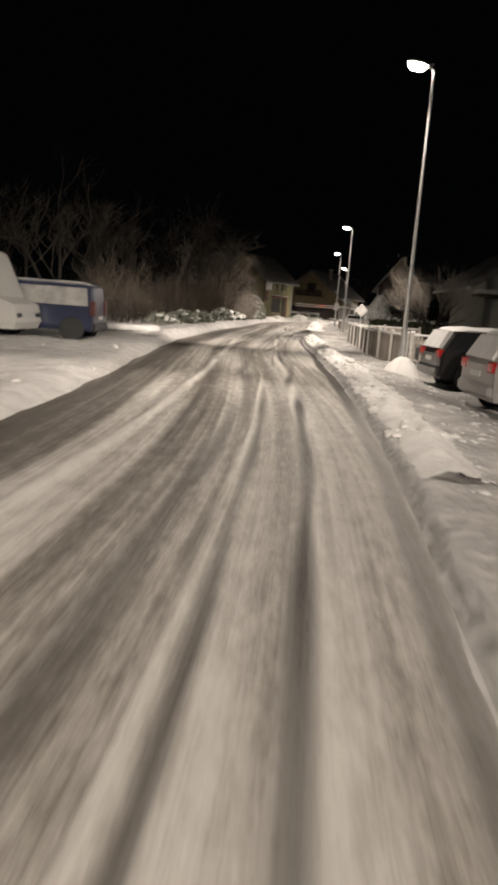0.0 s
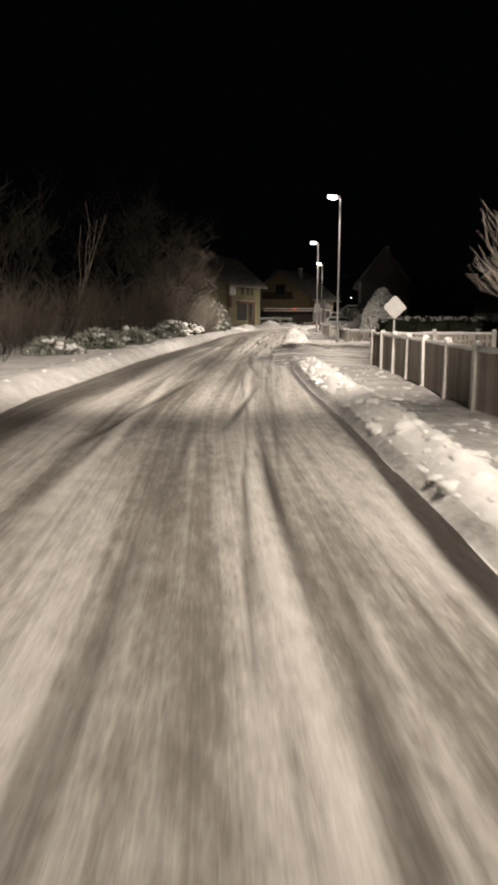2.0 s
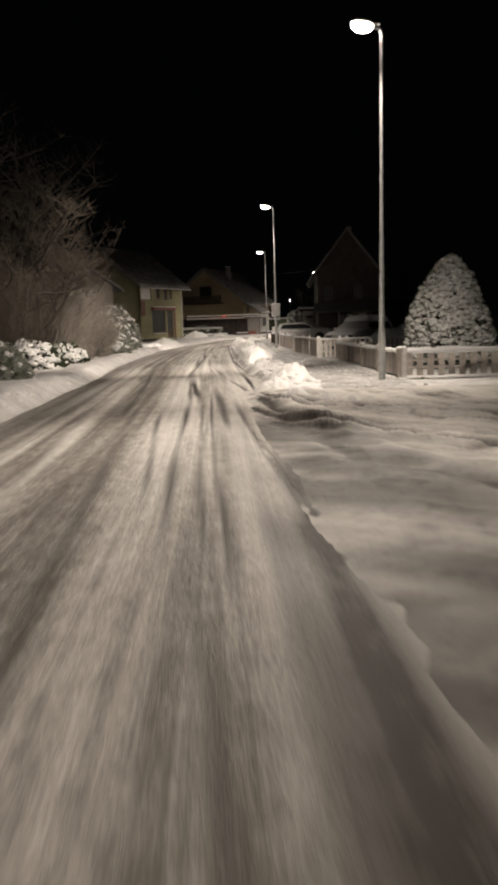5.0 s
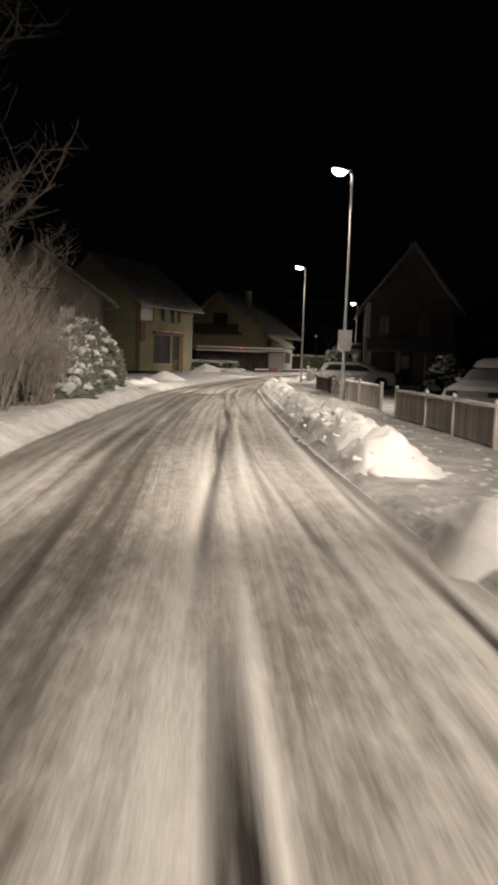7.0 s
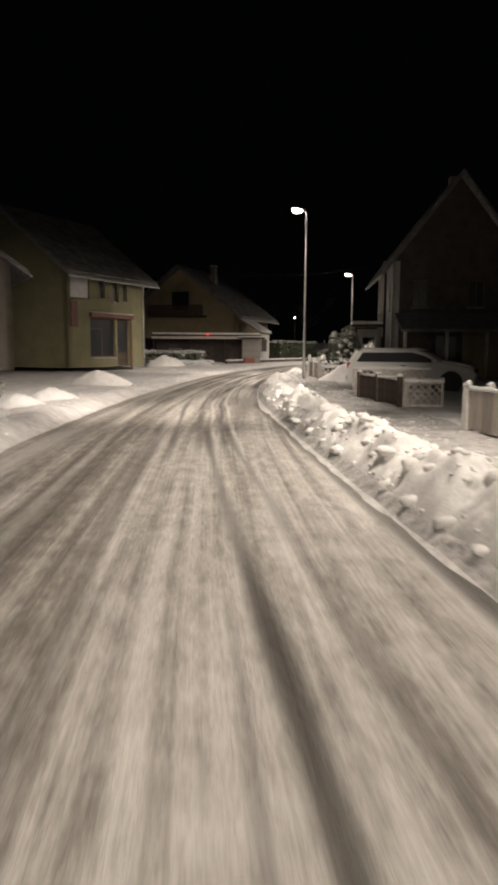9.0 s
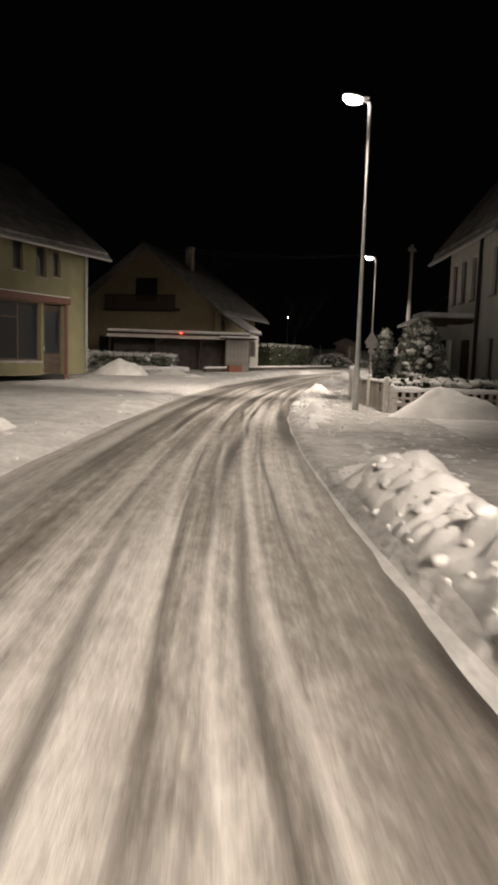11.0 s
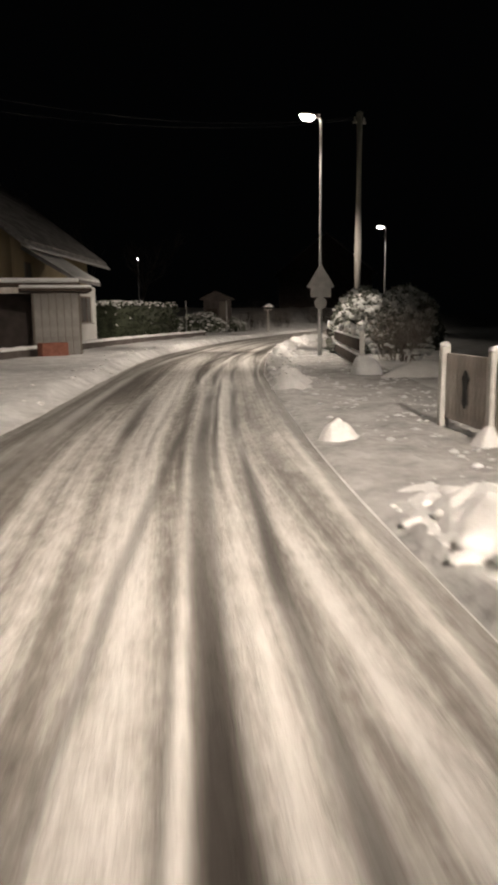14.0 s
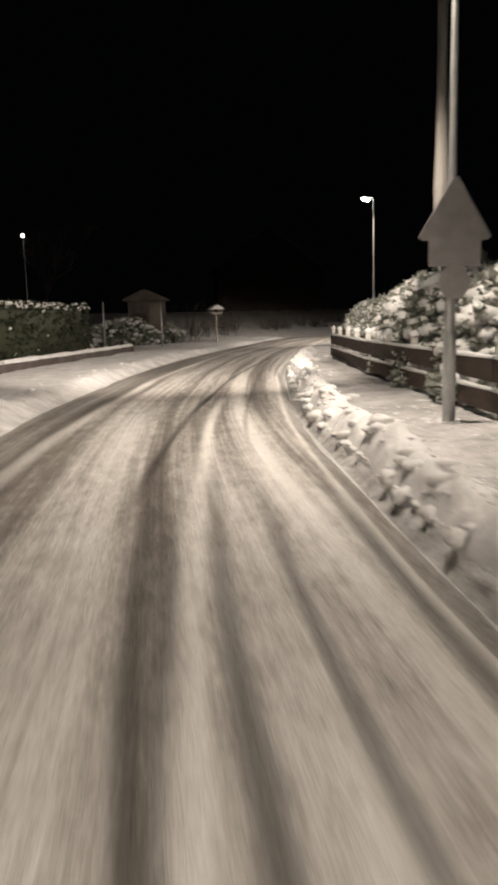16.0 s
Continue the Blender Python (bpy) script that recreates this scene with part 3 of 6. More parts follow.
def side_street():
    """The mouth of a side road, churned by turning wheels: ruts that peel off the main road and swing into it."""
    ys = np.concatenate([np.arange(33.4, 42.5, 0.12), np.arange(42.5, 51.9, 0.06)])
    us = np.concatenate([np.arange(-0.9, 3.2, 0.06), np.arange(3.2, 6.0, 0.13), np.arange(6.0, 15.01, 0.3)])
    # centre lines of the ruts in plan, then how wide and how deep
    ruts = [([(1.45, 51.9), (1.85, 50.0), (2.25, 49.1), (2.65, 48.3), (3.1, 47.6), (3.72, 46.86), (6, 44.9), (9, 43.4), (16, 42.0)], 0.085, 1.0),
            ([(1.75, 50.2), (2.1, 48.8), (2.5, 47.9), (3.0, 47.1), (3.6, 46.3), (6, 44.0), (9, 42.4), (16, 41.0)], 0.05, 0.7),
            ([(1.75, 49.6), (2.0, 47.8), (2.2, 46.75), (2.6, 46.1), (3.25, 45.35), (4.5, 44.3), (7, 42.3), (16, 40.2)], 0.12, 1.0),
            ([(1.6, 48.2), (1.83, 47.13), (2.11, 46.05), (2.5, 45.6), (3.1, 44.7), (5.0, 42.6), (9, 40.8), (16, 39.6)], 0.07, 0.9),
            ([(2.0, 46.0), (2.45, 44.68), (2.66, 43.8), (2.95, 42.6), (4.6, 40.4), (8, 39.2), (16, 38.6)], 0.2, 0.8),
            ([(3.5, 33.8), (3.6, 35.2), (4.3, 36.4), (6, 37.3), (9, 37.7), (16, 37.8)], 0.13, 0.9),
            ([(3.2, 34.6), (3.3, 36.2), (4.0, 37.4), (6, 38.2), (9, 38.6), (16, 38.6)], 0.10, 0.7)]
    xs = np.array([right_at(y) for y in ys])[:, None] + us[None, :]
    yy = np.repeat(ys[:, None], len(us), 1)

    def from_line(points):
        """Signed distance from a line in plan and the way gone along it."""
        best, side, gone, run = np.full(xs.shape, 1e9), np.zeros(xs.shape), np.zeros(xs.shape), 0.0
        for (ax, ay), (bx, by) in zip(points, points[1:]):
            l = math.hypot(bx - ax, by - ay)
            f = np.clip(((xs - ax) * (bx - ax) + (yy - ay) * (by - ay)) / l**2, 0, 1)
            dx, dy = xs - ax - f * (bx - ax), yy - ay - f * (by - ay)
            d = np.hypot(dx, dy)
            near = d < best
            best = np.where(near, d, best)
            side = np.where(near, np.sign(dx * (by - ay) - dy * (bx - ax)), side)
            gone = np.where(near, run + f * l, gone)
            run += l
        return best * side, gone

    wander = np.array([[n2(x, y, 0.7, 44) for x, y in zip(rx, ry)] for rx, ry in zip(xs, yy)])
    fine = np.array([[n2(x, y, 3.1, 45) for x, y in zip(rx, ry)] for rx, ry in zip(xs, yy)])
    lanes = [from_line(r[0]) for r in ruts]
    across, along = lanes[2]
    clods = np.array([[lumps_at(p, 0.42 * q, 3.2, 46) * 0.6 + lumps_at(p, 0.5 * q, 7.5, 47) * 0.4 for p, q in zip(ra, rq)] for ra, rq in zip(across, along)])
    streak = np.array([[n2(p * 2.2, q * 0.35, 1.0, 48) for p, q in zip(ra, rq)] for ra, rq in zip(across, along)])
    z, dirt = 0.01 + 0.075 * (clods - 0.35) * (0.7 + wander) + 0.012 * streak + 0.012 * fine, 0.06 + 0.5 * np.clip(-streak, 0, 1) - 0.25 * clods
    for (points, wide, deep), (off, gone) in zip(ruts, lanes):
        off = np.abs(off + 0.06 * wander + 0.05 * fine)
        cut = deep * np.exp(-((off / wide) ** 3)) * (0.85 + 0.5 * wander)
        z += -0.05 * cut + 0.045 * deep * np.exp(-(((off - 2.1 * wide) / (0.9 * wide)) ** 2)) * (0.6 + clods)
        dirt = np.maximum(dirt, 1.5 * cut)
    shore = np.clip((1.5 - us) / 1.1, 0, 1)[None, :] * np.clip((48.5 - yy) / 2, 0, 1)
    dirt = np.maximum(dirt, shore * np.clip((47.5 - yy) / 1.5, 0, 1) * np.clip(0.95 + 0.9 * streak - 0.4 * clods, 0, 0.85))
    ends = np.minimum(np.clip((yy - 33.4) / 0.8, 0, 1), np.clip((51.9 - yy) / 1.6, 0, 1)) * np.clip((15 - us) / 2, 0, 1)[None, :]
    rim = ends * np.clip((us + 0.9) / 1.0, 0, 1)[None, :] ** 1.4
    base = np.array([[0.4 * right_height(u, x, y) if u > 0 else 0.0 for u, x in zip(us, rx)] for rx, y in zip(xs, ys)])
    z = (base + 0.045 + z) * rim - 0.022 * (1 - rim) + 0.004
    z = np.where((us > -0.06)[None, :] & (us < 0.14)[None, :], np.maximum(z, 0.008 + 0.03 * clods), z)
    dirt = np.clip(dirt, 0, 0.95) * ends
    n = len(us)
    faces = [(i * n + j, i * n + j + 1, (i + 1) * n + j + 1, (i + 1) * n + j) for i in range(len(ys) - 1) for j in range(n - 1)]
    me = bpy.data.meshes.new("side_road")
    me.from_pydata(np.stack([xs, yy, z], -1).reshape(-1, 3).tolist(), [], faces)
    lay = me.uv_layers.new(name="lane")
    idx = np.zeros(len(me.loops), int)
    me.loops.foreach_get("vertex_index", idx)
    lay.data.foreach_set("uv", np.stack([across + 20, along * 3], -1).reshape(-1, 2)[idx].ravel())
    shade = np.stack([dirt, 0.6 * (1 - dirt) * np.clip(2.2 * clods - 0.5, 0, 1), 0 * dirt, 0 * dirt + 1], -1)
    me.color_attributes.new("slush", "FLOAT_COLOR", "POINT").data.foreach_set("color", shade.ravel())
    me.polygons.foreach_set("use_smooth", [True] * len(me.polygons))
    me.materials.append(ROAD)
    tagged(new("side_road", me), "churned snow with tyre ruts at a side road mouth", "road", kind="structure")


side_street()


# ---- street lamps ----
def street_lamp(x, y, height, aim, label, ahead=170, back=220, nadir=73, reach=(14.5, 12.5)):
    """A tapered steel pole with a short arm and a flat head; aim is the road's heading in degrees from +y.
    ahead, back and nadir: how much of the light is thrown up the road, down the road and below; reach: how far each way."""
    top = thing("street_lamp", pose(x, y, 0, 0, 0, aim), label, "street lamp", "street lamps along the road")
    part("pole", Build().tube([(0, 0, -0.2), (0, 0, 1.2), (0, 0, 1.25), (0, 0, height - 0.15), (-0.04, 0, height - 0.03)], [0.085, 0.082, 0.068, 0.045, 0.04], 14), ZINC, top, smooth=True)
    part("base_collar", Build().lathe([(0.14, -0.02), (0.14, 0.05), (0.10, 0.08)], 16), ZINC, top)
    part("service_door", Build().box(-0.045, 0.045, -0.094, -0.075, 0.55, 0.95, 0.008), ZINC, top, "small steel cover plate")
    part("arm", Build().tube([(0, 0, height - 0.06), (-0.12, 0, height - 0.01), (-0.24, 0, height + 0.02)], [0.035, 0.032, 0.03], 8), ZINC, top, smooth=True)
    tilt = pose(-0.44, 0, height + 0.03, 0, 8)
    head = part("lamp_head", Build().lathe([(0.26, 0.03), (0.27, 0.05), (0.22, 0.10), (0.10, 0.125)], 24, tilt @ Matrix.Diagonal((1, 0.62, 1, 1))), SIGN_BACK, top, smooth=True)
    part("diffuser", Build().lathe([(0.25, 0.028), (0.25, 0.0), (0.22, -0.06), (0.14, -0.11), (0.05, -0.13)], 28, tilt @ Matrix.Diagonal((1, 0.66, 1, 1))), LED, head, "glowing warm white glass bowl", smooth=True)
    part("snow_cap", Build().box(-0.30, -0.02, -0.05, 0.05, height + 0.045, height + 0.08, 0.015), SNOW, top)
    turn = top.matrix_world
    eye = turn @ Vector((-0.54, 0, height - 0.36))
    up, down = y + reach[0], y - reach[1]
    # beams also stand in for car headlights, so most light is thrown ahead
    for power, size, target in ((ahead, 56, (right_at(up) - 4.3, up, 0)), (back, 56, (right_at(down) - 4.3, down, 0)), (nadir, 120, turn @ Vector((-3.2, 0.01, 0)))):
        s = new("beam", bpy.data.lights.new("beam", "SPOT"))
        s.data.energy, s.data.color = power * LAMP_POWER, LAMP_COLOUR
        s.data.spot_size, s.data.spot_blend, s.data.shadow_soft_size = radians(size), 1.0, 0.12
        s.matrix_world = look(eye, target) @ Matrix.Diagonal((1.4 if size < 100 else 1.0, 1, 1, 1))
    return top


street_lamp(8.33, 16.04, 7.8, 9, "tall galvanised street lamp with lit head beside a picket fence", 370, 120, 60, (18.2, 13.1))
street_lamp(4.55, 52.67, 7.85, 7, "tall galvanised street lamp at a snow-capped board fence", 265, 190, 74, (13.6, 14.2))
street_lamp(2.2, 77.0, 7.85, 4, "tall galvanised street lamp carrying a rectangular sign", 275, 62, 73, (13.6, 13.1))
street_lamp(1.5, 102.1, 7.8, 0, "tall galvanised street lamp beside a dark garden fence", 300, 58, 66, (14.3, 13.1))
street_lamp(7.97, 129.84, 7.72, -22, "tall galvanised street lamp with a triangular sign", 270, 85, 65, (15.2, 14.2))
street_lamp(24.9, 159.6, 8.1, -33, "distant lit street lamp past the bend", 150, 140, 73, (14.7, 14.7))
# an unseen lamp, added behind the start to light the first stretch
street_lamp(11.6, -24.0, 7.8, 5, "unseen street lamp added behind the start for light", 860, 200, 73, (15.2, 13.1))
yard = thing("yard_light", pose(4.9, 153.2, 0.47), "small lit globe on a slim post behind a hedge", "yard light")
part("post", Build().tube([(0, 0, -0.1), (0, 0, 4.5)], [0.025, 0.015], 10), BLACK, yard, smooth=True)
part("globe", Build().lathe([(0.02, 4.52), (0.04, 4.54), (0.05, 4.58), (0.035, 4.62), (0.01, 4.64)], 16), FAR_LED, yard, "small glowing white globe", smooth=True)

# signs on the lamp poles, seen from behind
sign = thing("information_sign", pose(2.2, 77.0, 0, 0, 0, 2), "grey rectangular sign back with a snowy corner", "traffic sign")
part("plate", Build().box(-0.24, 0.24, -0.10, -0.085, 1.88, 2.6, 0.012), SIGN_BACK, sign)
for z in (2.05, 2.45):
    part("clamp", Build().box(-0.10, 0.10, -0.085, 0.07, z - 0.02, z + 0.02, 0.008), ZINC, sign)
part("snow_patch", Build().prism([(-0.245, 1.87), (-0.05, 1.87), (-0.16, 1.97), (-0.245, 2.2)], -0.12, -0.10), SNOW, sign)

sign = thing("give_way_sign", pose(7.97, 129.84, 0, 0, 0, -12), "grey backs of three stacked signs, the top one triangular", "traffic sign")
b = Build()
b.prism([(-0.47, 2.40), (-0.42, 2.36), (0.42, 2.36), (0.47, 2.40), (0.03, 3.10), (-0.03, 3.10)], -0.115, -0.10)
part("triangle_plate", b, SIGN_BACK, sign)
part("square_plate", Build().box(-0.34, 0.34, -0.118, -0.104, 2.05, 2.40, 0.01), SIGN_BACK, sign)
part("round_plate", Build().lathe([(0.20, -0.007), (0.205, 0), (0.20, 0.007)], 28, pose(0, -0.111, 1.86, 90)), SIGN_BACK, sign)
for z in (2.2, 2.6, 1.86):
    part("clamp", Build().box(-0.11, 0.11, -0.105, 0.08, z - 0.02, z + 0.02, 0.008), ZINC, sign)

sign = thing("priority_sign", pose(6.55, 32.2, 0, 0, 0, 8), "grey back of a diamond sign on a steel post", "traffic sign")
part("post", Build().tube([(0, 0, -0.1), (0, 0, 1.95)], [0.03, 0.03], 12), ZINC, sign, smooth=True)
part("diamond_plate", Build().prism([(-0.31, 1.74), (-0.30, 1.71), (-0.02, 1.43), (0.02, 1.43), (0.30, 1.71), (0.31, 1.74), (0.30, 1.77), (0.02, 2.05), (-0.02, 2.05), (-0.30, 1.77)], -0.055, -0.04), SIGN_BACK, sign)
part("clamp", Build().box(-0.05, 0.05, -0.045, 0.04, 1.70, 1.75, 0.006), ZINC, sign)

# wooden line pole
pole = thing("utility_pole", pose(11.7, 135.2, 0), "tall grey weathered wooden utility pole behind snowy bushes", "utility pole")
part("post", Build().tube([(0, 0, -0.3), (0.01, 0, 4.0), (0, 0, 9.4)], [0.17, 0.155, 0.125], 16), POLE_WOOD, pole, smooth=True)
part("roof_cap", Build().lathe([(0.15, 9.39), (0.15, 9.42), (0.02, 9.5)], 14), ZINC, pole)
for s in (-1, 1):
    part("insulator", Build().lathe([(0.03, 9.1), (0.05, 9.13), (0.03, 9.2), (0.045, 9.23), (0.02, 9.27)], 12, pose(0.2 * s, 0, 0)), WHITE_POST, pole)
part("crossarm", Build().box(-0.28, 0.28, -0.05, 0.05, 9.02, 9.1, 0.01), POLE_WOOD, pole)
wire = Build()
for s in (-1, 1):
    a, c = Vector((11.7 + 0.2 * s, 135.2, 9.25)), Vector((-8.0, 129.0 + s, 8.2))
    wire.tube([a + (c - a) * k / 12 - Vector((0, 0, 0.9 * 4 * (k / 12) * (1 - k / 12))) for k in range(13)], [0.008] * 13, 5)
single("overhead_wire", wire, BLACK, "thin sagging overhead wires across the road", "overhead wire")

# ---- fences ----
MESHES = {}


def shared(key, make):
    if key not in MESHES:
        MESHES[key] = make()
    return MESHES[key]


def board_mesh(w, h, t, material, pointed=False):
    def make():
        b = Build()
        if pointed:
            b.prism([(-w / 2, 0), (w / 2, 0), (w / 2, h - w * 0.5), (w * 0.12, h), (-w * 0.12, h), (-w / 2, h - w * 0.5)], -t / 2, t / 2)
        else:
            b.box(-w / 2, w / 2, -t / 2, t / 2, 0, h, 0.006)
        return b.mesh("board", material)

    return shared(("board", w, h, t, material.name, pointed), make)


def fence(points, height, label, board=FENCE_WOOD, post=WHITE_POST, spacing=1.7, width=0.11, gap=0.02, pointed=False, post_size=0.12, post_extra=0.08, snow=0.05, low=0.06, posts=True):
    """Upright boards on two rails between posts, along a line of plan points."""
    x0, y0 = points[0]
    top = thing("fence", pose(x0, y0, 0.08), label, "fence", "garden fences")
    rnd = random.Random(int(x0 * 100 + y0 * 10))
    for (ax, ay), (bx, by) in zip(points, points[1:]):
        length = math.hypot(bx - ax, by - ay)
        if length < 0.2:
            continue
        m = pose(ax - x0, ay - y0, 0, 0, 0, math.degrees(math.atan2(by - ay, bx - ax)))
        count = max(1, round(length / spacing))
        for k in range(count + 1):
            if not posts or (k == 0 and (ax, ay) != points[0]):
                continue
            me = shared(("post", height, post.name, post_size, post_extra), lambda: Build().box(-post_size / 2, post_size / 2, -post_size / 2, post_size / 2, -0.15, height + post_extra, 0.015).mesh("post", post))
            p = part("post", me, post, top, m=m @ pose(length * k / count, 0, 0, rnd.uniform(-1, 1), rnd.uniform(-1.2, 1.2)))
            part("snow_cap", shared(("cap", post_size), lambda: snow_cap(post_size * 0.56, 0.06)), SNOW, top, m=m @ pose(length * k / count, 0, height + post_extra))
        for z in (0.25, height - 0.2):
            part("rail", Build().box(0, length, -0.055, -0.02, z - 0.03, z + 0.03, 0.006), board, top, m=m)
        n = int(length / (width + gap))
        for k in range(n):
            part("board", board_mesh(width, round(height - low, 2), 0.02, board, pointed), board, top, m=m @ pose((k + 0.5) * length / n, rnd.uniform(-0.004, 0.004), low - 0.02 + rnd.uniform(-0.008, 0.012), 0, rnd.uniform(-0.6, 0.6)))
        if snow:
            b = Build()
            rows = max(2, int(length / 0.25))
            pts = [(length * k / rows, 0, height + 0.012 + 0.012 * rnd.random()) for k in range(rows + 1)]
            b.tube(pts, [snow * rnd.uniform(0.55, 1.05) for _ in pts], 7)
            part("snow_ridge", b, SNOW, top, smooth=True, m=m)
    return top


def snow_cap(r, h):
    return Build().lathe([(r, -0.01), (r * 1.05, 0.02), (r * 0.85, h * 0.7), (r * 0.4, h)], 10).mesh("snow_cap", SNOW, True)


def snow_pile(x, y, rx, ry, h, label, seed, turn=0.0, chunks=0.5, material=None, z=0.0, steep=False):
    """A heap of shovelled snow with rough lumps, its foot sunk into the ground."""
    b = Build()
    rings, n = 22, 64
    vs = []
    for i in range(rings + 1):
        f = i / rings
        for a in range(n):
            w = 2 * math.pi * a / n
            edge = 1 + 0.22 * noise.noise(Vector((math.cos(w) * 1.3, math.sin(w) * 1.3, seed)))
            px, py = rx * f * edge * math.cos(w), ry * f * edge * math.sin(w)
            fall = 0 if f >= 1 else ((1 - f**4) ** 0.6 if steep else (1 - f**1.7) ** 1.15)
            pz = h * fall * (0.85 + 0.35 * noise.noise(Vector((px * 1.2, py * 1.2, seed + 3))))
            pz += h * chunks * (0.5 * crumble(px, py, seed) - 0.12) * min(1, (1 - f) * 3)
            vs.append((px, py, pz - 0.09 * f * f - 0.03))
    fs = [(i * n + a, i * n + (a + 1) % n, (i + 1) * n + (a + 1) % n, (i + 1) * n + a) for i in range(rings) for a in range(n)]
    b.add(vs, fs)
    return single("snow_mound", b, material or DIRTY_SNOW, label, "snow pile", "ploughed snow heaps", smooth=True, m=pose(x, y, 0.06 + z, 0, 0, turn))


def blob_template(sub):
    bm = bmesh.new()
    bmesh.ops.create_icosphere(bm, subdivisions=sub, radius=1)
    vs = np.array([tuple(v.co) for v in bm.verts])
    fs = [tuple(v.index for v in f.verts) for f in bm.faces]
    bm.free()
    return vs, fs


BLOB1, BLOB2 = blob_template(1), blob_template(2)


def blobs(rows, template, rnd, rough=0.25):
    """Many uneven lumps: rows of (x, y, z, rx, ry, rz)."""
    b = Build()
    tv, tf = template
    for x, y, z, rx, ry, rz in rows:
        k = np.array([1 + rough * (rnd.random() * 2 - 1) for _ in range(len(tv))])
        a = rnd.random() * 6.28
        c, s = math.cos(a), math.sin(a)
        p = tv * k[:, None] * (rx, ry, rz)
        q = np.stack([p[:, 0] * c - p[:, 1] * s + x, p[:, 0] * s + p[:, 1] * c + y, p[:, 2] + z], 1)
        b.add(q.tolist(), tf)
    return b


# loose lumps along the ploughed ridge
rnd = random.Random(4)
rows = []
for _ in range(260):
    y, u = rnd.uniform(5, 150), abs(rnd.gauss(0.5, 0.6)) + 0.1
    x, size = left_at(y) - u, rnd.uniform(0.025, 0.08)
    rows.append((x, y, left_height(u, x, y) - size * 0.1, size * 1.4, size * 1.2, size * 0.7))
single("snow_lumps", blobs(rows, BLOB1, rnd), DIRTY_SNOW, "loose lumps of ploughed snow along the verge", "snow lumps", kind="stuff", smooth=True)

# broken lumps bedded in the bank
rows = []
for _ in range(5200):
    y = rnd.uniform(4, 146)
    r = float(np.interp(y, *np.array(RIDGE).T))
    u = max(0.15, rnd.gauss(float(np.interp(y, BERM_AT, BERM_PLACE)), 0.22 + 0.3 * r))
    if r < 0.06 or rnd.random() > 0.25 + r * 2.4:
        continue
    size, x = 0.018 + 0.075 * rnd.random() ** 3.2, right_at(y) + u
    z = max(berm_height(u, x, y), right_height(u, x, y))
    rows.append((x, y, z - 0.1 * size, size * rnd.uniform(0.9, 1.9), size * rnd.uniform(0.9, 1.7), size * rnd.uniform(0.5, 0.95)))
single("berm_lumps", blobs(rows, BLOB2, rnd, 0.2), DIRTY_SNOW, "broken white lumps bedded in the ploughed bank", "snow lumps", kind="stuff", smooth=True)

# trodden crumbs on the pavement
rows = []
while len(rows) < 3600:
    y, u = rnd.uniform(-3, 132), rnd.uniform(0.5, 3.4)
    if 33 < y < 51 or n2(u * 1.4, y * 0.8, 1.0, 91) < rnd.uniform(-0.35, 0.25):
        continue
    size, x = 0.014 + 0.04 * rnd.random() ** 2.5, right_at(y) + u
    rows.append((x, y, right_height(u, x, y) - 0.15 * size, size * rnd.uniform(1.0, 2.0), size * rnd.uniform(1.0, 2.0), size * rnd.uniform(0.5, 0.9)))
single("pavement_crumbs", blobs(rows, BLOB1, rnd, 0.25), SNOW, "loose crumbs of trodden snow on the pavement", "snow lumps", kind="stuff", smooth=True)

# ---- first stretch: fence, cars, tree ----
fence([(8.45, 17.3), (7.25, 22.6), (6.65, 28.0), (6.0, 32.7)], 0.92, "brown board fence with white posts under caps of snow", spacing=1.6)
fence([(8.6, 17.2), (10.6, 16.9)], 0.95, "frosted white picket fence end beside a street lamp", board=FROST_WOOD, width=0.08, gap=0.09, pointed=True, spacing=2.0)
snow_pile(8.36, 15.95, 0.55, 0.5, 0.5, "small white snow heap round the foot of a lamp", 2, chunks=0.3)
fence([(6.0, 32.8), (9.5, 33.6)], 0.92, "brown board fence along the side street", spacing=1.8)


def wheel_part(parent, x, y, r, side):
    w = part("wheel", shared(("tyre", r), lambda: Build().lathe([(r * 0.66, -0.1), (r * 0.95, -0.1), (r, -0.06), (r, 0.06), (r * 0.95, 0.1), (r * 0.66, 0.1)], 28).mesh("wheel", TYRE, True)), TYRE, parent, m=pose(x, y, r, 90, 0, 0))
    b = Build().lathe([(0.03, 0.085), (r * 0.3, 0.08), (r * 0.62, 0.09), (r * 0.67, 0.105), (r * 0.64, 0.07)], 24)
    for k in range(5):
        b.box(0.02, r * 0.62, -0.03, 0.03, 0.08, 0.1, 0.005, pose(0, 0, 0, 0, 0, 72 * k))
    part("rim", b, RIM, w, m=pose(0, 0, 0, 0 if side < 0 else 180))
    return w


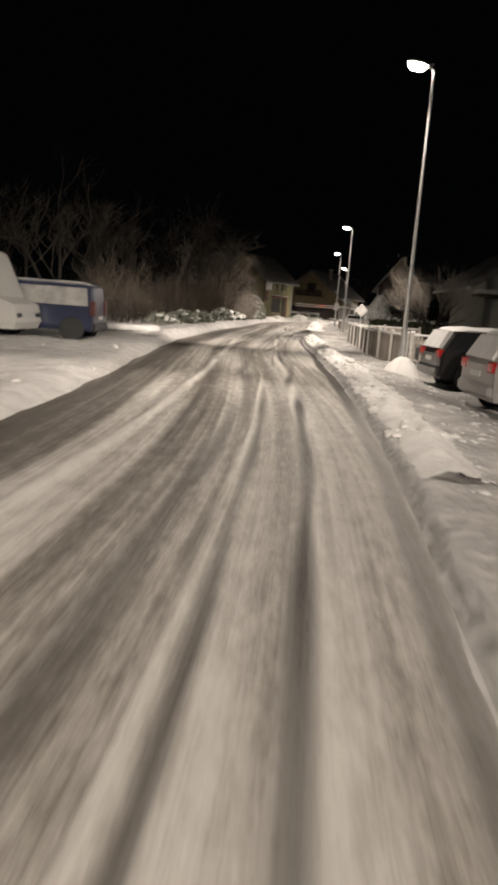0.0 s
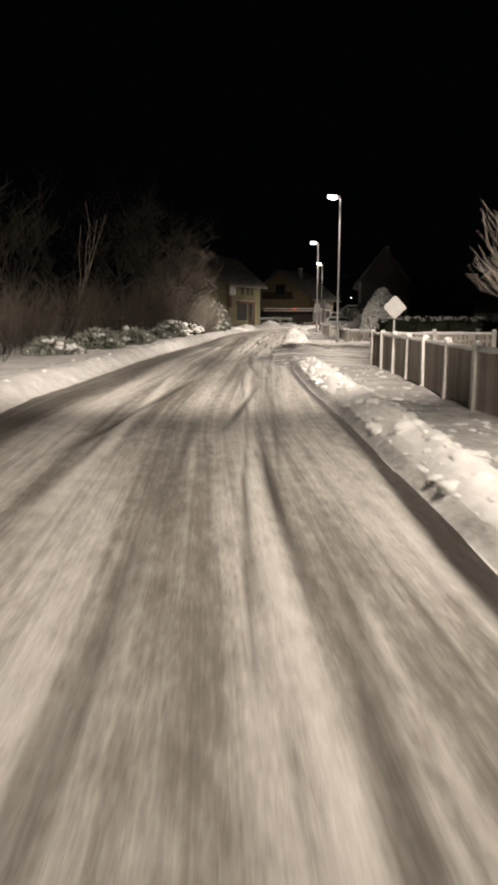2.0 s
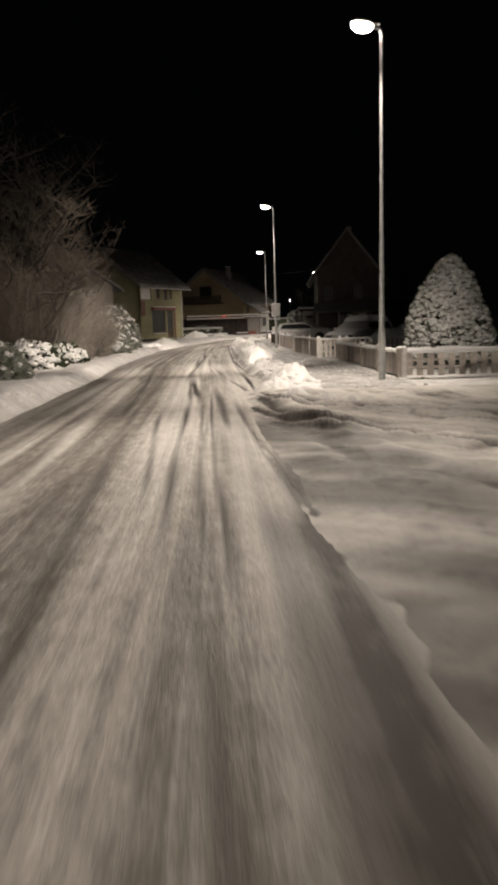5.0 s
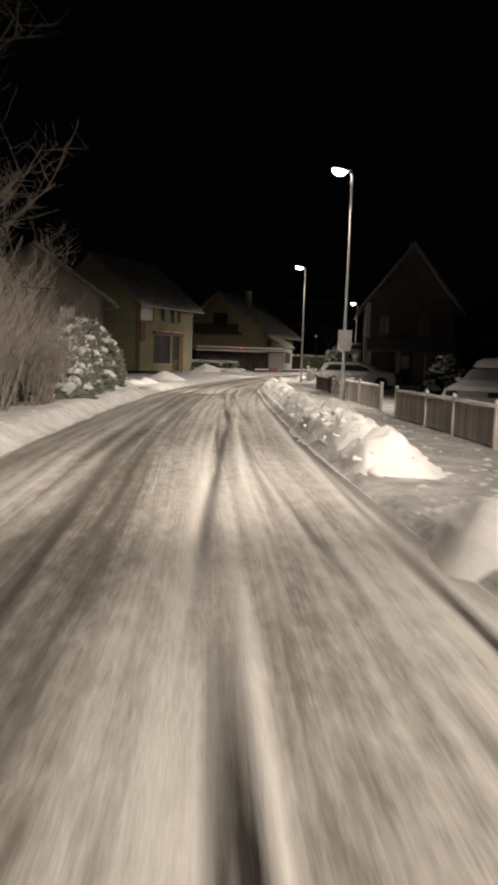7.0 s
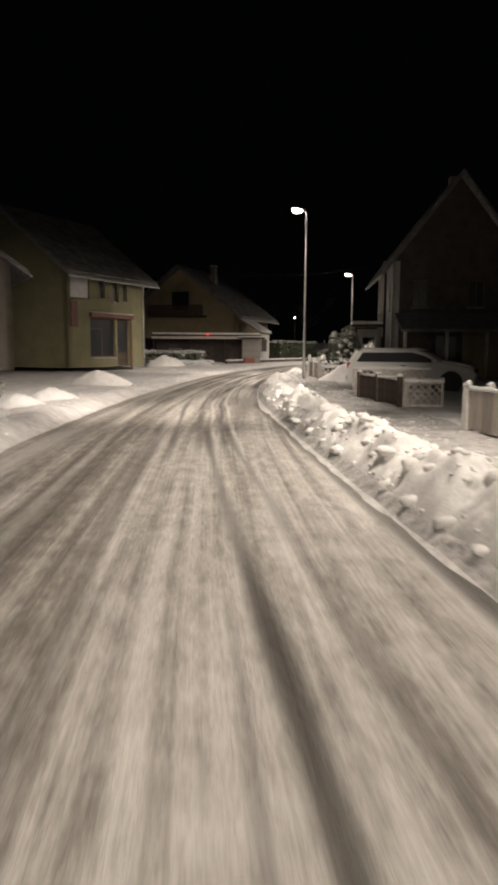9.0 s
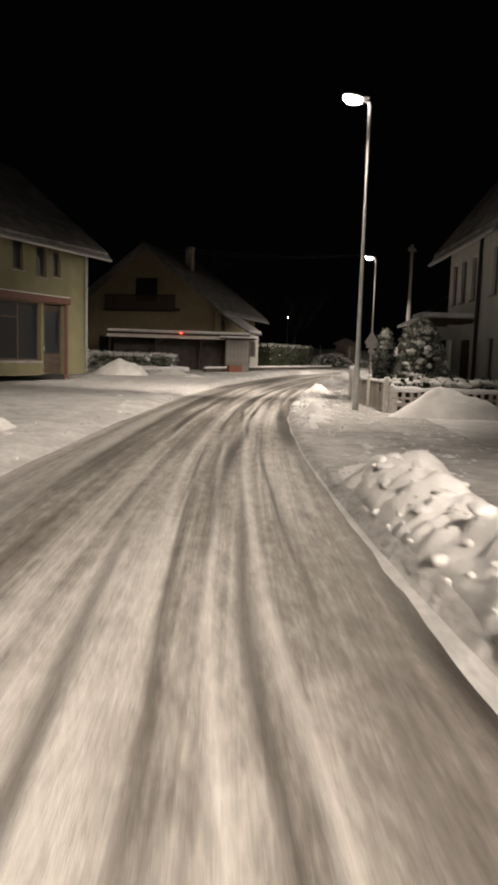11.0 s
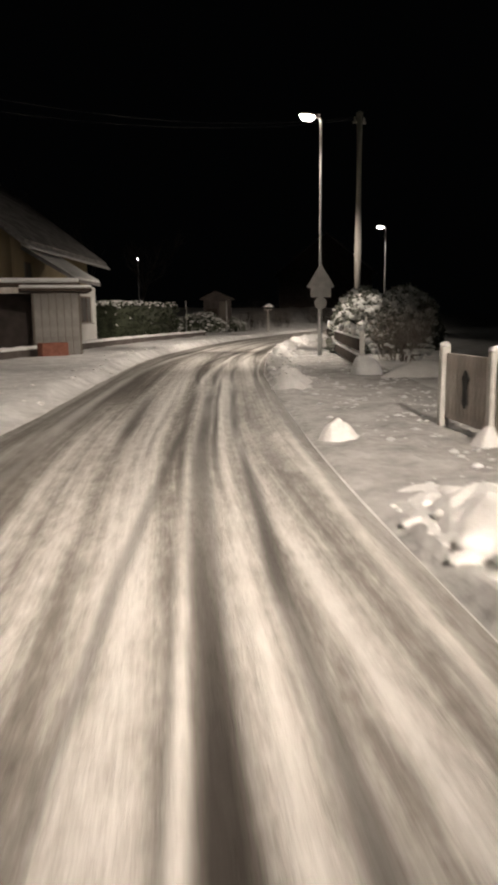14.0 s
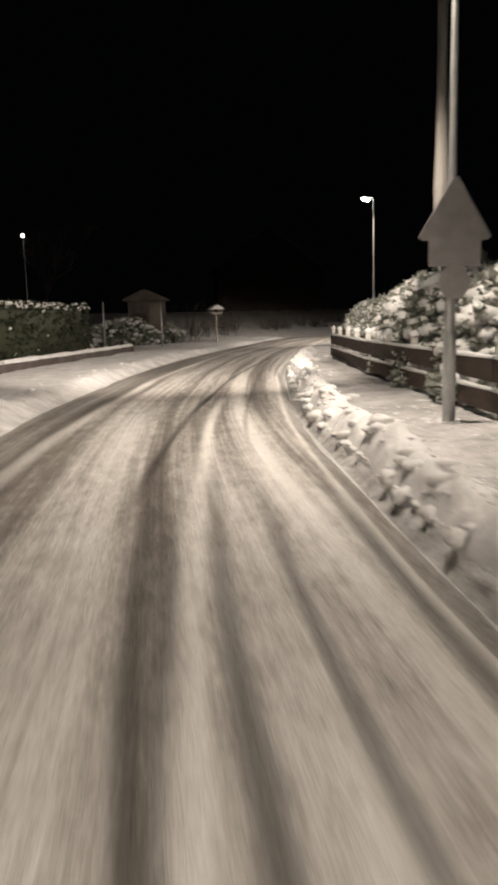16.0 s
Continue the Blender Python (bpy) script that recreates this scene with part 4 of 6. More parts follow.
def car(m, label, paint, length=4.3, width=1.76, height=1.45, kind="hatch", snow=0.12, frosted=False, group="parked cars"):
    """A parked car, nose along +x, its tail at x = 0."""
    top = thing("car", m, label, "car", group)
    L, H, w = length, height, width / 2
    if kind == "van":
        side = [(0, 0.42), (0.02, 1.0), (0.10, H * 0.93), (0.25, H), (L * 0.70, H), (L * 0.80, H * 0.92), (L * 0.90, 1.15), (L * 0.985, 0.98), (L, 0.5), (L * 0.98, 0.3), (0.04, 0.3)]
        glass = [(L * 0.68, 1.2), (L * 0.69, H * 0.90), (L * 0.775, H * 0.87), (L * 0.86, 1.2)]
        if frosted:
            glass = [(0.16, 1.06), (0.22, H * 0.93), (L * 0.70, H * 0.93), (L * 0.775, H * 0.88), (L * 0.86, 1.06)]
    elif kind == "estate":
        side = [(0, 0.48), (0.0, 0.82), (0.10, 0.98), (0.36, H * 0.97), (0.6, H), (L * 0.50, H * 0.99), (L * 0.62, H * 0.90), (L * 0.74, 0.97), (L * 0.95, 0.80), (L, 0.6), (L * 0.985, 0.25), (0.05, 0.27)]
        glass = [(0.30, 1.0), (0.50, H * 0.93), (L * 0.50, H * 0.94), (L * 0.60, H * 0.86), (L * 0.70, 0.99)]
    else:
        side = [(0, 0.45), (0.0, 0.86), (0.06, 1.0), (0.30, H * 0.96), (0.55, H), (L * 0.48, H), (L * 0.60, H * 0.93), (L * 0.72, 1.0), (L * 0.95, 0.82), (L, 0.6), (L * 0.985, 0.25), (0.05, 0.25)]
        glass = [(0.28, 1.02), (0.45, H * 0.93), (L * 0.48, H * 0.94), (L * 0.58, H * 0.88), (L * 0.68, 1.02)]
    inset = lambda z: w * (1 - 0.16 * max(0, (z - 0.9) / (H - 0.9)) ** 1.3) * (0.97 if z < 0.4 else 1)
    n = len(side)
    vs, fs = [], []
    for s in (-1, -0.8, 0.8, 1):
        for x, z in side:
            shrink = 0.0 if abs(s) == 1 else 0.035
            grow = 1 if abs(s) < 1 else 0
            cx, cz = L / 2, 0.7
            vs.append((x + (0.02 if x > cx else -0.02) * grow * 1.2, s * inset(z), z + (0.03 if z > cz else -0.0) * grow))
    for k in range(3):
        for j in range(n):
            fs.append((k * n + j, k * n + (j + 1) % n, (k + 1) * n + (j + 1) % n, (k + 1) * n + j))
    fs += [tuple(range(n)), tuple(3 * n + j for j in range(n))[::-1]]
    part("body", Build().add(vs, fs), paint, top)
    for s in (-1, 1):
        b = Build().add([(x, s * (inset(z) + 0.006), z) for x, z in glass] + [(x, s * (inset(z) - 0.03), z) for x, z in glass],
                        [tuple(range(len(glass)))] + [(k, (k + 1) % len(glass), len(glass) + (k + 1) % len(glass), len(glass) + k) for k in range(len(glass))])
        part("side_window", b, FROST_GLASS if frosted else GLASS, top, "side windows white with frost" if frosted else "")
        part("side_mirror", Build().box(L * 0.66, L * 0.70, s * (w + 0.1) - 0.08, s * (w + 0.1) + 0.08, 1.0, 1.13, 0.03), paint, top)
        part("door_handle", Build().box(L * 0.42, L * 0.46, s * w - 0.015, s * w + 0.02, 0.86, 0.89, 0.006), BLACK, top)
        lz = 0.86 if kind != "van" else 1.0
        tall = 0.2 if kind != "van" else 0.45
        part("tail_light", Build().box(-0.045, 0.10, s * (w - 0.16) - 0.14, s * (w - 0.16) + 0.165, lz - tall / 2, lz + tall / 2, 0.03), DULL_LENS if frosted else RED_LENS, top)
        part("headlight", Build().box(L - 0.12, L + 0.02, s * (w - 0.28) - 0.16, s * (w - 0.28) + 0.16, 0.62, 0.76, 0.03), GLASS, top)
        for x in (L * 0.17, L * 0.81):
            wheel_part(top, x, s * (w - 0.1), 0.32, s)
            part("wheel_arch", Build().lathe([(0.36, -0.012), (0.385, 0.0), (0.36, 0.012)], 24, pose(x, s * (w - 0.004), 0.33, 90)), BLACK, top)
    part("rear_bumper", Build().box(-0.09, 0.14, -w * 0.97, w * 0.97, 0.30, 0.56, 0.06), paint if kind != "van" else BLACK, top)
    part("rear_window", Build().add([(0.045, -w * 0.68, 1.04), (0.045, w * 0.68, 1.04), (0.25, w * 0.6, H * 0.92), (0.25, -w * 0.6, H * 0.92)], [(0, 1, 2, 3)]), GLASS, top)
    part("number_plate", Build().box(-0.055, -0.03, -0.26, 0.26, 0.66, 0.77, 0.006), PLATE, top)
    # snow lying on roof, bonnet and rear shelf
    b = Build()
    rx0, rx1 = (0.30, L * 0.60) if kind != "van" else (0.12, L * 0.76)
    nx, ny = 26, 14
    base = len(b.v)
    vs = []
    for i in range(nx + 1):
        for j in range(ny + 1):
            fx, fy = i / nx, j / ny
            x, y = rx0 + (rx1 - rx0) * fx, (fy * 2 - 1) * w * 0.86
            rim = min(1, 6 * min(fx, 1 - fx, fy, 1 - fy))
            vs.append((x, y, H - 0.03 + snow * rim**0.5 + 0.02 * noise.noise(Vector((x * 2, y * 2, L)))))
    b.add(vs, [(i * (ny + 1) + j, i * (ny + 1) + j + 1, (i + 1) * (ny + 1) + j + 1, (i + 1) * (ny + 1) + j) for i in range(nx) for j in range(ny)])
    part("roof_snow", b, SNOW, top, "thick layer of fresh snow", smooth=True)
    if kind != "van":
        part("bonnet_snow", Build().prism([(L * 0.72, 0.98), (L * 0.74, 1.06), (L * 0.95, 0.90), (L * 0.985, 0.78), (L * 0.95, 0.79)], -w * 0.84, w * 0.84), SNOW, top)
        part("rear_window_snow", Build().add([(-0.03, -w * 0.8, 1.0), (-0.03, w * 0.8, 1.0), (0.20, w * 0.72, H * 0.98), (0.20, -w * 0.72, H * 0.98), (0.06, -w * 0.8, 0.98), (0.06, w * 0.8, 0.98), (0.34, w * 0.72, H * 0.97), (0.34, -w * 0.72, H * 0.97)],
                                             [(0, 1, 2, 3), (0, 4, 5, 1), (1, 5, 6, 2), (2, 6, 7, 3), (3, 7, 4, 0)]), SNOW, top)
    return top


car(facing(9.0, 14.6, -0.14, 0.97, 0.22), "black estate car with snowy roof parked rear to the road", BLACK_CAR, 4.4, kind="estate")
car(facing(9.6, 9.9, -0.12, 0.97, 0.22), "silver snow-covered car parked rear to the road", SILVER_CAR, 4.3, snow=0.16)
car(facing(-1.15, 17.8, 0.06, -0.97, -0.15), "dark blue people carrier with frosted windows parked across the verge", BLUE_CAR, 3.7, 1.8, 1.72, "van", snow=0.1, frosted=True)
car(facing(-7.6, 15.1, 0.06, 1.0, 0.1), "white panel van parked on the snowy verge", WHITE_CAR, 5.2, 1.95, 2.6, "van", snow=0.06)
b = Build().box(-1.05, 1.05, -0.45, 0.45, 0, 0.26, 0.07)
single("snow_block", b, SNOW, "long flat-topped block of cleared snow on the verge", "snow pile", smooth=True, m=pose(-2.15, 23.6, 0.2, 0, 0, 32))


# ---- plants ----
def grow(b, rnd, p, d, length, radius, level, fine, thick_to, spread=0.6, lift=0.15):
    """A limb and what grows from it; limbs thinner than thick_to go to the twig mesh."""
    pts, q, way = [p], p.copy(), d.normalized()
    steps = 4 if level > 1 else 3
    for _ in range(steps):
        way = (way + Vector((rnd.uniform(-1, 1), rnd.uniform(-1, 1), rnd.uniform(-0.6, 1))) * 0.16 + Vector((0, 0, lift * 0.3))).normalized()
        q = q + way * (length / steps)
        pts.append(q.copy())
    radii = [radius * (1 - 0.45 * k / steps) for k in range(steps + 1)]
    (b if radius > thick_to else fine).tube(pts, radii, 7 if radius > 0.05 else (5 if radius > 0.015 else 3), caps=False)
    if level <= 0:
        return
    for k in range(rnd.choice((3, 4)) if level > 1 else 5):
        at = rnd.uniform(0.35, 1.0)
        i = min(int(at * steps), steps - 1)
        start = pts[i].lerp(pts[i + 1], at * steps - i)
        side = Vector((rnd.uniform(-1, 1), rnd.uniform(-1, 1), rnd.uniform(-0.3, 0.8))).normalized()
        grow(b, rnd, start, way * (1 - spread) + side * spread + Vector((0, 0, lift)), length * rnd.uniform(0.5, 0.75), radius * rnd.uniform(0.42, 0.6), level - 1, fine, thick_to, spread, lift)


def tree(x, y, height, radius, seed, label, twig=DIM_TWIG, level=4, lean=(0, 0), spread=0.6, lift=0.15):
    rnd = random.Random(seed)
    top = thing("tree", pose(x, y, 0), label, "tree", "bare winter trees")
    b, fine = Build(), Build()
    grow(b, rnd, Vector((0, 0, -0.1)), Vector((lean[0], lean[1], 1)), height * 0.5, radius, level, fine, 0.028, spread, lift)
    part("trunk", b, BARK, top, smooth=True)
    tagged(part("crown", fine, twig, top), kind="stuff")
    return top


def shrub(x, y, r, height, seed, label, twig=FROST_TWIG, stems=60, snow=0, name="shrub"):
    """Many thin stems that fan out from the ground, with finer side shoots."""
    rnd = random.Random(seed)
    top = thing(name, pose(x, y, 0), label, "shrub", "verge shrubs")
    fine, main = Build(), Build()
    for _ in range(stems):
        a, o = rnd.uniform(0, 6.28), rnd.random() ** 0.5 * r * 0.5
        p = Vector((o * math.cos(a), o * math.sin(a), -0.05))
        d = Vector((math.cos(a) * rnd.uniform(0.05, 0.6), math.sin(a) * rnd.uniform(0.05, 0.6), 1))
        grow(main, rnd, p, d, height * rnd.uniform(0.5, 0.95), 0.012, 2, fine, 0.009, 0.5, 0.1)
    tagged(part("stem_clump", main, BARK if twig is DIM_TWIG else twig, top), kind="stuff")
    tagged(part("branching", fine, twig, top), kind="stuff")
    if snow:
        rows = []
        for _ in range(snow):
            a, o = rnd.uniform(0, 6.28), rnd.random() ** 0.5 * r
            h = height * (1 - (o / r) ** 2 * 0.6) * rnd.uniform(0.25, 0.95)
            s = rnd.uniform(0.04, 0.12)
            rows.append((o * math.cos(a), o * math.sin(a), h, s * 1.4, s * 1.2, s * 0.7))
        tagged(part("snow_load", blobs(rows, BLOB1, rnd, 0.35), CLUMP_SNOW, top, smooth=True), kind="stuff")
    return top


def evergreen(x, y, rx, ry, height, seed, label, shape="dome", count=420, snowy=0.6, leaf=LEAF, base=0.0, name="bush", size=0.13, turn=0.0, cat="bush", clump=1.0):
    """A leafy bush, hedge or conifer: a dark core, leaf tufts all over, and snow lying on the upper ones."""
    rnd = random.Random(seed)
    top = thing(name, pose(x, y, 0.05, 0, 0, turn), label, cat, "snowy evergreens")
    leaves, snow, core = Build(), [], []
    tufts = []
    for _ in range(count):
        a, f = rnd.uniform(0, 6.28), rnd.random()
        if shape == "cone":
            f = f**1.4
            r = (1 - f) ** 0.62 * (1.02 if f > 0.06 else 0.9)
            px, py, pz = r * math.cos(a), r * math.sin(a), f
        elif shape == "egg":
            r = (1 - f**1.9) ** 0.7
            px, py, pz = r * math.cos(a), r * math.sin(a), f
        elif shape == "box":
            k = rnd.choice("xyzxyzz")
            px, py, pz = rnd.uniform(-1, 1), rnd.uniform(-1, 1), rnd.random()
            if k == "x":
                px = rnd.choice((-1, 1))
            elif k == "y":
                py = rnd.choice((-1, 1))
            else:
                pz = 1
        else:
            g = rnd.random()
            pz = g
            r = math.sqrt(max(0, 1 - g**2.2))
            px, py = r * math.cos(a), r * math.sin(a)
        j = 1 + 0.16 * noise.noise(Vector((px * 2 + seed, py * 2, pz * 3))) + rnd.uniform(-0.06, 0.05)
        tufts.append((px * rx * j, py * ry * j, base + pz * (height - base) * (0.95 + 0.1 * rnd.random()), px, py, pz))
    for qx, qy, qz, px, py, pz in tufts:
        s = size * rnd.uniform(0.7, 1.4)
        out = Vector((px / max(rx, 0.1), py / max(ry, 0.1), 0.25)).normalized()
        for _ in range(7):
            d = (out + Vector((rnd.uniform(-1, 1), rnd.uniform(-1, 1), rnd.uniform(-0.9, 0.5)))).normalized()
            side = d.cross(Vector((rnd.uniform(-1, 1), rnd.uniform(-1, 1), rnd.uniform(-1, 1)))).normalized() * s * 0.38
            o = Vector((qx, qy, qz))
            leaves.add([o, o + d * s * 0.8 + side, o + d * s * 1.7, o + d * s * 0.8 - side], [(0, 1, 2, 3)])
        if rnd.random() < (snowy * (0.35 + 0.65 * pz) if shape != "box" else (snowy * 2.2 if pz > 0.93 else snowy * 0.15)):
            snow.append((qx * 1.02, qy * 1.02, qz + s * 0.35, clump * s * rnd.uniform(0.8, 1.5), clump * s * rnd.uniform(0.7, 1.2), clump * s * rnd.uniform(0.45, 0.8)))
    b = Build()
    prof = {"egg": [(0.95, 0), (0.97, 0.2), (0.8, 0.5), (0.5, 0.78), (0.08, 0.97)], "cone": [(1, 0), (0.86, 0.2), (0.66, 0.5), (0.36, 0.8), (0.05, 0.97)], "dome": [(0.9, 0), (0.93, 0.25), (0.8, 0.6), (0.5, 0.85), (0.1, 0.95)]}.get(shape)
    if prof:
        b.lathe([(r * 0.88, base + z * (height - base)) for r, z in prof], 20, Matrix.Diagonal((rx, ry, 1, 1)))
    else:
        b.box(-rx * 0.93, rx * 0.93, -ry * 0.93, ry * 0.93, base, height * 0.95, 0.1)
    if base > 0.1:
        b.tube([(0, 0, -0.1), (0, 0, base + 0.2)], [0.07, 0.06], 8)
    part("core", b, LEAF, top, smooth=True)
    tagged(part("foliage", leaves, leaf, top), kind="stuff")
    if snow:
        tagged(part("snow_load", blobs(snow, BLOB2 if len(snow) < 300 else BLOB1, rnd, 0.22), CLUMP_SNOW, top, "lumps of snow on the leaves", smooth=True), kind="stuff")
    return top


def fan_tree(x, y, fork, reach, seed, label):
    """A small pruned garden tree: two short stems and a rounded fan of fine rimed shoots."""
    rnd = random.Random(seed)
    top = thing("tree", pose(x, y, 0), label, "tree", "bare winter trees")
    wood, fine = Build(), Build()
    for side in (-1, 1):
        knot = Vector((0.16 * side, 0.05 * side, fork))
        wood.tube([(0.09 * side, 0, -0.1), (0.07 * side, 0.02, fork * 0.5), knot], [0.06, 0.05, 0.042], 8)
        for k in range(9):
            a, up = rnd.uniform(-1.5, 1.5) + (0 if side > 0 else math.pi), rnd.uniform(0.25, 1.5)
            way = Vector((math.cos(a), math.sin(a), up)).normalized()
            tip = knot + way * reach * rnd.uniform(0.45, 0.6)
            bend = knot.lerp(tip, 0.55) - Vector((0, 0, 0.05))
            wood.tube([knot, bend, tip], [0.026, 0.018, 0.012], 6, caps=False)
            for q in range(11):
                start = bend.lerp(tip, rnd.uniform(-0.3, 1.0))
                grow(wood, rnd, start, way + Vector((rnd.uniform(-0.7, 0.7), rnd.uniform(-0.7, 0.7), rnd.uniform(-0.1, 0.8))), reach * rnd.uniform(0.3, 0.48), 0.006, 1, fine, 0.0061, 0.4, 0.15)
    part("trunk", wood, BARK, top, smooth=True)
    tagged(part("crown", fine, FROST_TWIG, top), kind="stuff")


fan_tree(9.55, 25.5, 1.3, 2.35, 16, "small pruned garden tree with rimed shoots behind a fence")
evergreen(7.1, 56.8, 1.15, 1.15, 3.0, 5, "snow-plastered egg-shaped evergreen in a front garden", "egg", 2400, 1.5, base=0.2, leaf=FROST_LEAF, name="conifer", size=0.085, clump=1.15, cat="conifer")


evergreen(9.7, 46.3, 3.0, 0.6, 1.3, 6, "dark clipped evergreen hedge with snow on top at a side street", "box", 900, 0.25, name="hedge", size=0.1, turn=-16, cat="hedge")


# ---- houses ----
def wall_mesh(length, height, thick, holes, material, name="wall"):
    """An upright wall along +x from its left foot, front at y = 0, with holes of (x0, x1, z0, z1) right through."""
    xs = sorted({0.0, length, *[h[0] for h in holes], *[h[1] for h in holes]})
    zs = sorted({0.0, height, *[h[2] for h in holes], *[h[3] for h in holes]})
    solid = lambda i, k: 0 <= i < len(xs) - 1 and 0 <= k < len(zs) - 1 and not any(h[0] <= (xs[i] + xs[i + 1]) / 2 <= h[1] and h[2] <= (zs[k] + zs[k + 1]) / 2 <= h[3] for h in holes)
    b = Build()
    for i in range(len(xs) - 1):
        for k in range(len(zs) - 1):
            if not solid(i, k):
                continue
            x0, x1, z0, z1, t = xs[i], xs[i + 1], zs[k], zs[k + 1], thick
            b.quad((x0, 0, z0), (x1, 0, z0), (x1, 0, z1), (x0, 0, z1))
            b.quad((x0, t, z0), (x0, t, z1), (x1, t, z1), (x1, t, z0))
            if not solid(i - 1, k):
                b.quad((x0, 0, z0), (x0, 0, z1), (x0, t, z1), (x0, t, z0))
            if not solid(i + 1, k):
                b.quad((x1, 0, z0), (x1, t, z0), (x1, t, z1), (x1, 0, z1))
            if not solid(i, k - 1):
                b.quad((x0, 0, z0), (x0, t, z0), (x1, t, z0), (x1, 0, z0))
            if not solid(i, k + 1):
                b.quad((x0, 0, z1), (x1, 0, z1), (x1, t, z1), (x0, t, z1))
    return b


def window(parent, m, x0, x1, z0, z1, bars=1, frame=FRAME, shutters=None):
    w = part("window", Build().box(x0 - 0.05, x1 + 0.05, -0.06, 0.14, z0 - 0.06, z0 - 0.01, 0.01), CONCRETE, parent, "window with sill", m=m)
    f = Build()
    for a, c in ((x0, x0 + 0.07), (x1 - 0.07, x1)):
        f.box(a, c, 0.08, 0.15, z0, z1, 0.01)
    for a, c in ((z0, z0 + 0.07), (z1 - 0.07, z1)):
        f.box(x0 + 0.07, x1 - 0.07, 0.082, 0.148, a, c, 0.01)
    for k in range(bars):
        xm = x0 + (x1 - x0) * (k + 1) / (bars + 1)
        f.box(xm - 0.035, xm + 0.035, 0.084, 0.146, z0 + 0.07, z1 - 0.07, 0.01)
    part("frame", f, frame, w)
    part("pane", Build().box(x0 + 0.03, x1 - 0.03, 0.11, 0.12, z0 + 0.03, z1 - 0.03), GLASS, w)
    if shutters:
        for a in (x0 - 0.5, x1 + 0.06):
            part("shutter", Build().box(a, a + 0.44, -0.045, -0.005, z0, z1, 0.01), shutters, w)
    return w


def gable_roof(parent, x0, x1, y0, y1, eave, ridge, over=0.6, along="x", material=ROOF, snow=ROOF_FROST, thick=0.16):
    """Two slopes with overhang and a layer of snow on each; the ridge runs along the given axis."""
    if along == "x":
        half, mid, a0, a1 = (y1 - y0) / 2, (y0 + y1) / 2, x0 - over, x1 + over
    else:
        half, mid, a0, a1 = (x1 - x0) / 2, (x0 + x1) / 2, y0 - over, y1 + over
    slope = (ridge - eave) / half
    for s in (-1, 1):
        lo = (mid + s * (half + over), eave - slope * over)
        hi = (mid, ridge)

        def slab(d0, d1, a0, a1, cut):
            l = (lo[0] - s * cut, lo[1] + slope * cut)
            pts = [(l[0], l[1] + d0), (hi[0], hi[1] + d0), (hi[0], hi[1] + d1), (l[0], l[1] + d1)]
            b = Build()
            vs = [((a, p, q) if along == "x" else (p, a, q)) for a in (a0, a1) for p, q in pts]
            return b.add(vs, [(0, 1, 2, 3), (7, 6, 5, 4), (0, 4, 5, 1), (1, 5, 6, 2), (2, 6, 7, 3), (3, 7, 4, 0)])

        part("roof_slope", slab(0, thick, a0, a1, 0), material, parent)
        part("roof_snow", slab(thick + 0.004, thick + 0.13, a0 + 0.06, a1 - 0.06, 0.07), snow, parent, "thin uneven crust of frost and old snow")
        g = Build()
        e0, e1 = ((a0, lo[0] + s * 0.05, lo[1] + 0.02), (a1, lo[0] + s * 0.05, lo[1] + 0.02)) if along == "x" else ((lo[0] + s * 0.05, a0, lo[1] + 0.02), (lo[0] + s * 0.05, a1, lo[1] + 0.02))
        part("gutter", g.tube([e0, e1], [0.06, 0.06], 8), ZINC, parent)


def gable_end(parent, length, eave, ridge, thick, holes, material, m):
    """A wall with a pointed top; the holes may lie in the lower part only."""
    part("wall", wall_mesh(length, eave, thick, holes, material), material, parent, m=m)
    part("gable", Build().prism([(0, eave), (length, eave), (length / 2, ridge)], 0.0, thick), material, parent, m=m)


